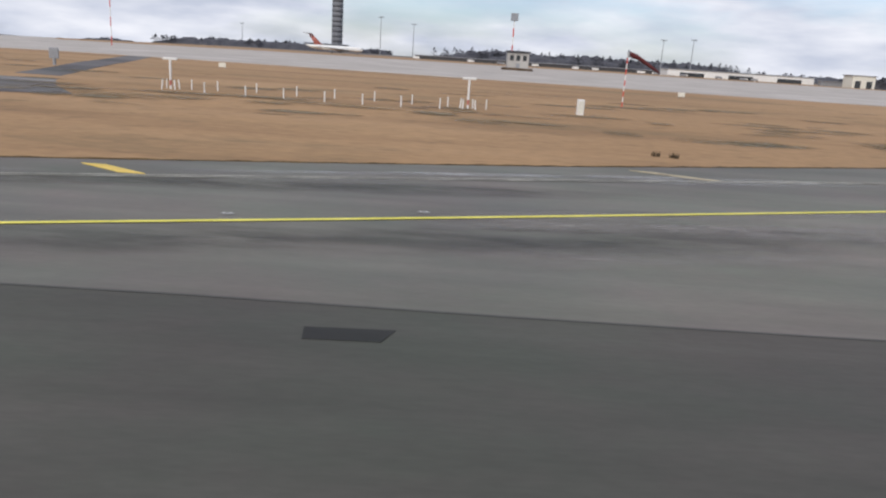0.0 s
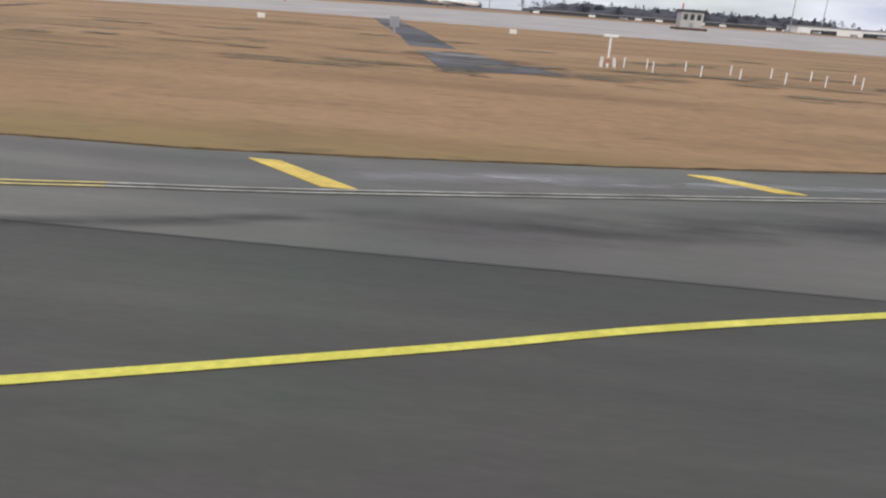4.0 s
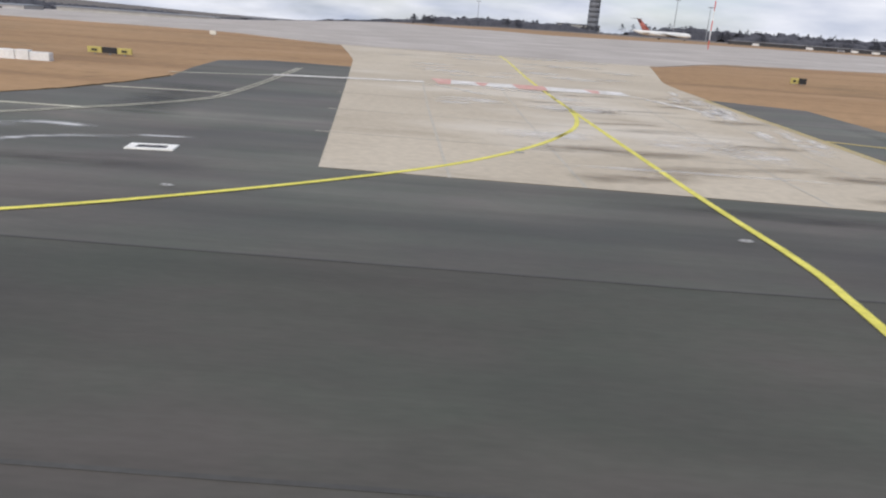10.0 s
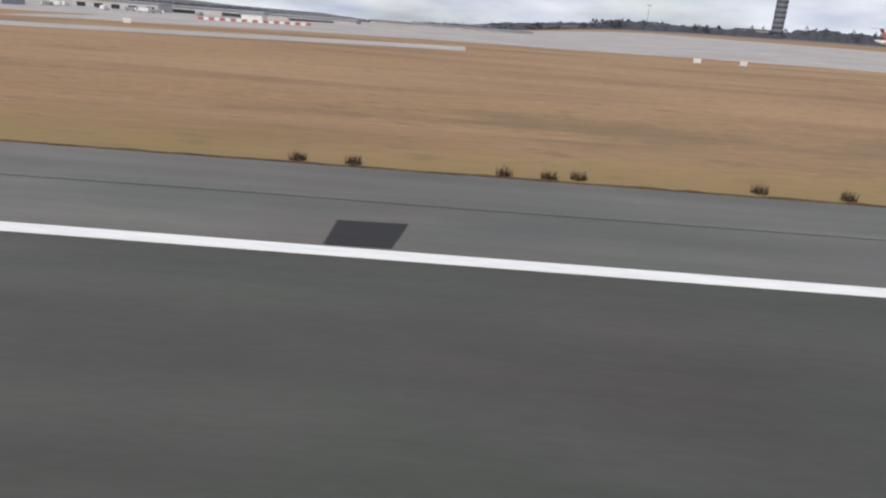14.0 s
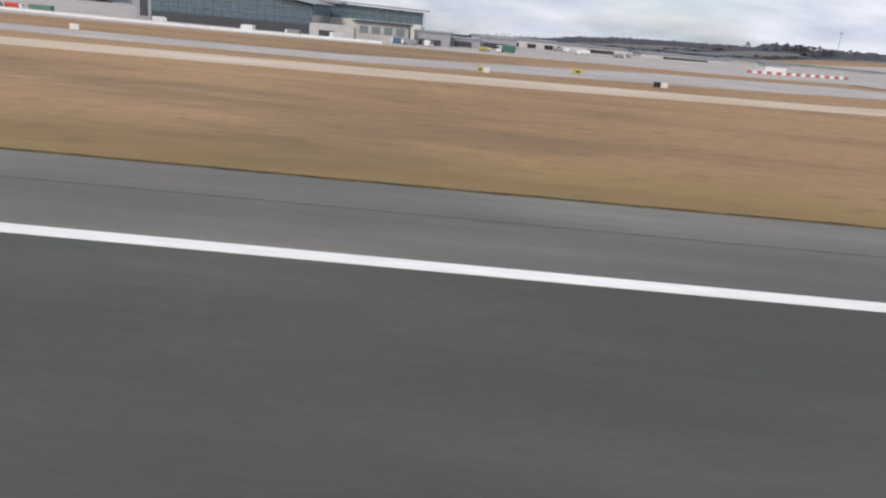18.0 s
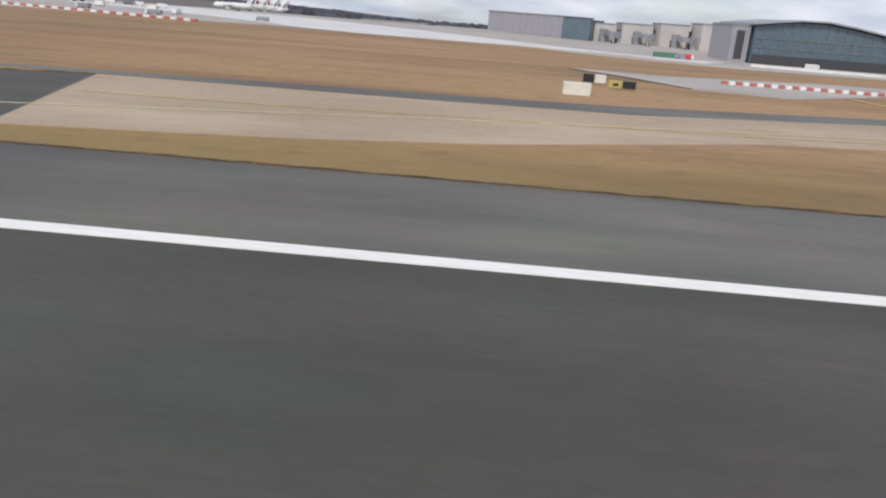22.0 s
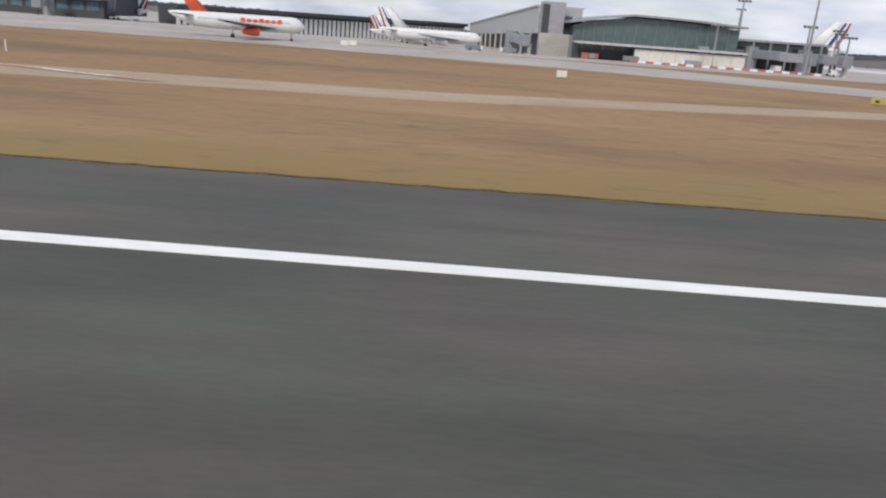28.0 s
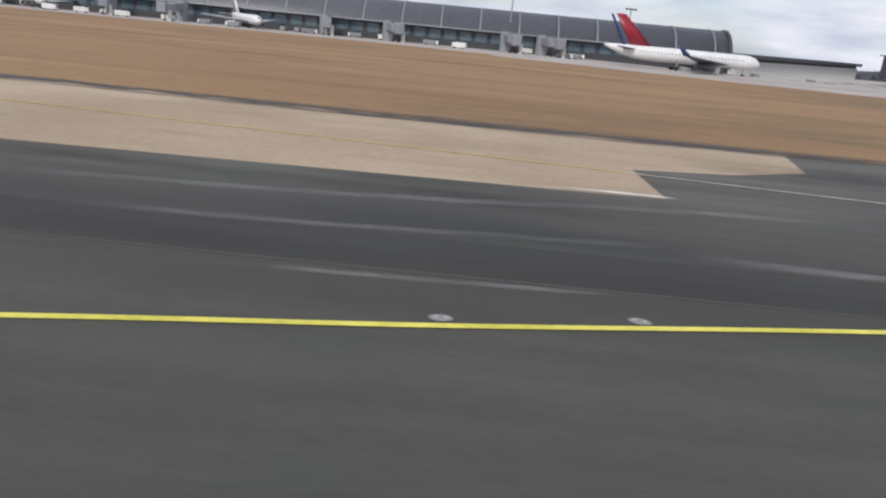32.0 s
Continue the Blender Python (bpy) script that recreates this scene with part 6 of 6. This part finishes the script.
for i, (x0, x1, y0, h) in enumerate(((-472, -462.6, 268, 3.2), (-461, -450.6, 266, 3.8), (-449.4, -440, 260, 4.6), (-438.6, -426.5, 250, 5.4), (-425.4, -414, 243, 5.6))):
    b = thing("pier_block", "pale square pier block with a dark gate opening", "building", "pale pier blocks")
    part("wall", boxes((x0, x1, y0, y0 + 14, -4.2, h), bev=0.1), M_PIER, b)
    part("parapet", boxes((x0 - 0.15, x1 + 0.15, y0 - 0.15, y0 + 14.1, h, h + 0.4)), M_GREYM, b)
    part("link", boxes((x1, x1 + 1.5, y0 + 1.5, y0 + 12, -4.2, h - 1.6)), M_SHADE, b)
    part("gate", boxes((x0 + 3.6, x0 + 5.6, y0 - 0.08, y0, -4.0, -0.4)), M_SHADE, b)
    jet_bridge(x0 + 4.8, y0 - 2.0, -70, 9.0)
hang = thing("hangar", "long grey metal hangar with a dark end", "hangar")
part("wall", slab([(-507, 306), (-481.5, 267), (-470, 276), (-495, 316)], -3.6, 4.6), M_PURPLE, hang)
part("end_wall", slab([(-481.5, 266.9), (-472.3, 263.8), (-466, 276), (-474, 284)], -3.6, 4.2), M_BLUEG, hang, "dark glazed end")
part("roof", slab([(-507.4, 306), (-481.4, 266.4), (-469.6, 276), (-495, 316.6)], 4.6, 4.95), M_GREYM, hang)
for k in range(12):
    u = (k + 0.5) / 12
    part("cladding_rib", tube((-507 + 25.5 * u, 305.9 - 39 * u, -3.4), (-507 + 25.5 * u, 305.9 - 39 * u, 4.5), 0.12, seg=6), M_PURPLE, hang)

# glass pier building with the stair tower and the slatted wedge
glass_hall("pier_glass_building", [(-693.2, 5.4), (-688, 6.6), (-682.5, 7.3), (-676, 7.2), (-670, 7.0), (-662.8, 6.5)], 143, 165, -1.6, "green-grey glass pier building with flat roof", M_GREENG, 2.6, 1.9, bands=(0.25,))
pl = thing("loading_wall", "long pale wall under the glass building", "wall")
for i in range(8):
    part("wall_panel", boxes((-682.2 + 2.5 * i, -679.75 + 2.5 * i, 139.2, 140.0, -1.6, 1.7)), M_LIGHTC, pl)
part("canopy", boxes((-693, -662.2, 138.5, 143, 2.0, 2.35)), M_MULL, pl)
tw = thing("stair_tower", "grey concrete stair tower", "building")
part("wall", boxes((-698.4, -694.2, 150, 157, -1.6, 9.1), bev=0.05), M_PURPLE, tw)
part("slot", boxes((-698.47, -697.2, 149.9, 151, 1.5, 8.6)), M_SHADE, tw)
part("link_block", boxes((-694.2, -692.6, 151, 157, -1.6, 6.6)), M_SHADE, tw)
part("base_block", boxes((-699, -691.5, 147.5, 150, -1.6, 3.2), bev=0.05), M_CONCW, tw)
wd = thing("slatted_wedge_hall", "rising hall clad in horizontal silver slats", "terminal")
W0, W1, WIDE = Vector((-698.6, 157, 0)), Vector((-712.0, 262, 0)), Vector((9, 1.2, 0))


def wedge_beam(za, ha, zb, hb, out, deep):
    """A beam along the hall's west face, from its tall end to its low one."""
    side = Vector((-1, -0.13, 0)).normalized()
    rings = []
    for p, z, h in ((W0, za, ha), (W1, zb, hb)):
        f, k = p + side * out, p + side * (out - deep)
        rings.append([(f.x, f.y, z), (f.x, f.y, z + h), (k.x, k.y, z + h), (k.x, k.y, z)])
    bm = loft(rings)
    for q in bm.faces:
        q.smooth = False
    return bm


part("core", wedge_beam(3.0, 5.3, 0.2, 3.2, 0.0, 9.0), M_WEDGE, wd)
for k in range(14):
    u = (k + 0.3) / 14
    part("slat", wedge_beam(3.0 + 5.4 * u, 0.2, 0.2 + 3.3 * u, 0.12, 0.25, 0.25), M_SLAT, wd)
part("roof", wedge_beam(8.3, 0.25, 3.4, 0.25, 0.6, 10.0), M_MULL, wd)
part("undercroft", wedge_beam(-2.4, 5.4, -3.2, 3.4, -2.0, 6.0), M_SHADE, wd, "dark recessed ground floor")
for i in range(12):
    p = W0.lerp(W1, (i + 0.5) / 12)
    part("column", tube((p.x - 0.4, p.y, land(p.x, p.y) - 0.6), (p.x - 0.4, p.y, 3.0 - 2.8 * (i + 0.5) / 12), 0.3, seg=8), M_CONCW, wd)

# steel gate frames and bridges right of the glass building
for x, y, tn, L in ((-659, 146, -60, 12), (-648, 148, -75, 10), (-668, 150, -100, 9), (-704, 152, -80, 10)):
    jet_bridge(x, y, tn, L)
fr = thing("gate_building", "dark steel gate building with open frames", "building")
part("wall", boxes((-662.5, -643, 150, 160, -1.5, 4.4)), M_SHADE, fr)
part("deck", boxes((-662.5, -642, 146, 150, 2.4, 2.8)), M_GREYM, fr)
part("roof", boxes((-663, -642.4, 149.5, 160.5, 4.4, 4.8)), M_ROOFG, fr)
for i in range(7):
    part("post", boxes((-662 + 3.2 * i, -661.7 + 3.2 * i, 146, 146.3, -1.5, 4.4)), M_GREYM, fr)
for i in range(5):
    part("window", boxes((-661 + 3.8 * i, -658 + 3.8 * i, 149.92, 150, 3.0, 4.1)), M_GLASS, fr)
mid = thing("far_terminal", "long dark terminal block with glazed front", "terminal")
part("wall", boxes((-700, -655, 268, 290, -2.0, 6.8)), M_SHADE, mid)
part("roof", boxes((-701, -654, 266, 291, 6.8, 7.3)), M_ROOFG, mid)
for i in range(10):
    part("window", boxes((-699 + 4.15 * i, -696 + 4.15 * i, 267.9, 268, 1.0, 5.6)), M_BLUEG, mid)
part("annex", boxes((-668, -648, 200, 214, -1.8, 5.0)), M_PURPLE, mid)
for i in range(4):
    jet_bridge(-676 + 13 * i, 200 + 6 * i, -80, 12)

# pier with white fins
pr = thing("finned_pier", "long pier of white fins under a dark roof", "terminal")
P0, P1 = Vector((-788, 195.5)), Vector((-714, 280))
BACK = Vector((-6.5, 5.7))
part("core", slab([P0, P1, P1 + BACK, P0 + BACK], -4.0, 2.3), M_SHADE, pr)
fin_b = None
for i in range(64):
    q = P0.lerp(P1, (i + 0.5) / 64)
    if fin_b is None:
        ob = part("fin", boxes((-0.45, 0.45, -0.5, 0.1, -3.6, 1.6)), M_WHITEP, pr)
        fin_b = ob.data
    else:
        ob = new("fin", fin_b)
        ob.parent = pr
    ob.matrix_basis = pose(q.x, q.y, 0, 0, 0, 49)
part("roof", slab([P0 - BACK * 0.2, P1 - BACK * 0.2, P1 + BACK, P0 + BACK], 2.3, 3.3), M_SHADE, pr, "dark grey roof edge")

# the long barrel-roofed hall
hall = thing("barrel_hall", "long dark barrel-roofed terminal hall", "terminal")
sec = [(8.4 * math.cos(a), 8.4 * math.sin(a)) for a in [math.pi * i / 14 for i in range(15)]]
bm = loft([[(x, 184 - q * 1.0, -0.2 + z * 1.0) for q, z in sec] for x in (-1010, -794.6)])
part("vault", bm, M_VAULT, hall, "curved dark grey metal roof")
part("end_wall", loft([[(x, 184 - q * 1.02, -0.2 + z * 1.03) for q, z in sec] for x in (-794.6, -793.9)]), M_SHADE, hall, "dark end wall")
for i in range(24):
    x = -1005 + 9 * i
    part("vault_rib", loft([[(x + k, 184 - q * 1.012, -0.2 + z * 1.015) for q, z in sec] for k in (0, 0.35)]), M_GREYM, hall)
part("front", boxes((-1010, -796, 174.0, 176.4, -1.2, 3.0)), M_SHADE, hall, "dark glazed base")
for i in range(60):
    x = -1008 + 3.53 * i
    part("window", boxes((x, x + 2.6, 173.92, 174.0, 0.6, 2.6)), M_BLUEG, hall)
part("canopy", boxes((-1010, -796, 172.2, 174.6, 3.0, 3.3)), M_GREYM, hall)
for i, x in enumerate((-806, -838, -846, -872, -886, -918, -934, -962)):
    jet_bridge(x, 169, -72 - 6 * (i % 3), 10 + i % 3 * 2)


# ---- ground vehicles and stand clutter ----
def van(m, label, L=2.9, h=1.25):
    t = thing("service_vehicle", label, "vehicle", "apron vehicles")
    part("body", boxes((-L / 2, L / 2 - 0.55, -0.55, 0.55, 0.25, h), bev=0.06), m, t)
    part("cab", boxes((L / 2 - 0.6, L / 2, -0.52, 0.52, 0.25, h * 0.92), bev=0.1), M_WHITEP, t)
    part("windscreen", boxes((L / 2 - 0.08, L / 2 + 0.01, -0.45, 0.45, h * 0.55, h * 0.85)), M_GLASS, t)
    for x in (-L * 0.3, L * 0.3):
        for y in (-0.5, 0.5):
            part("wheel", tube((x, y - 0.08, 0.2), (x, y + 0.08, 0.2), 0.2, seg=10), M_TYRE, t)
    return t


kinds = [van(M_WHITEP, "white service van on the apron"), van(M_GREYM, "grey baggage truck on the apron", 3.4, 1.1), van(M_BLUEP, "blue service truck on the apron", 4.2, 1.3), van(M_REDP, "red service vehicle on the apron", 3.2, 1.2), van(M_GREENP, "green catering truck on the apron", 4.6, 1.6), van(M_SIGNY, "small yellow baggage tug on the apron", 2.4, 0.9)]
rnd = random.Random(5)
PLACES = []
for x0, x1, y0, y1, n in ((-470, -360, 150, 162, 12), (-600, -560, 150, 185, 6), (-690, -640, 138, 142, 7), (-716, -702, 142, 156, 2), (-800, -765, 166, 182, 4), (-990, -830, 150, 172, 34), (-660, -600, 200, 235, 12), (-10, 150, 340, 346, 16), (-420, -300, 200, 240, 18)):
    PLACES += [(rnd.uniform(x0, x1), rnd.uniform(y0, y1)) for _ in range(n)]
for i, k in enumerate(kinds):
    on(k, *PLACES[i], rnd.uniform(0, 360))
for i, (x, y) in enumerate(PLACES[6:]):
    copy_thing(kinds[rnd.choice((0, 0, 0, 0, 1, 1, 1, 1, 0))], pose(x, y, land(x, y), 0, 0, rnd.choice((0, 180, 90, 20, 160))))
for x, y, w, m in ((-690, 141, 3, M_FADERED), (-468, 168, 5, M_GREENP), (-610.6, 133, 4, M_BLUEP)):
    t = thing("cargo_container", "coloured cargo container on the apron", "container", "cargo containers")
    part("body", boxes((-w / 2, w / 2, -0.7, 0.7, 0.05, 1.2), bev=0.05), m, t)
    part("base", boxes((-w / 2, w / 2, -0.75, 0.75, -0.1, 0.1)), M_DARK, t)
    on(t, x, y)
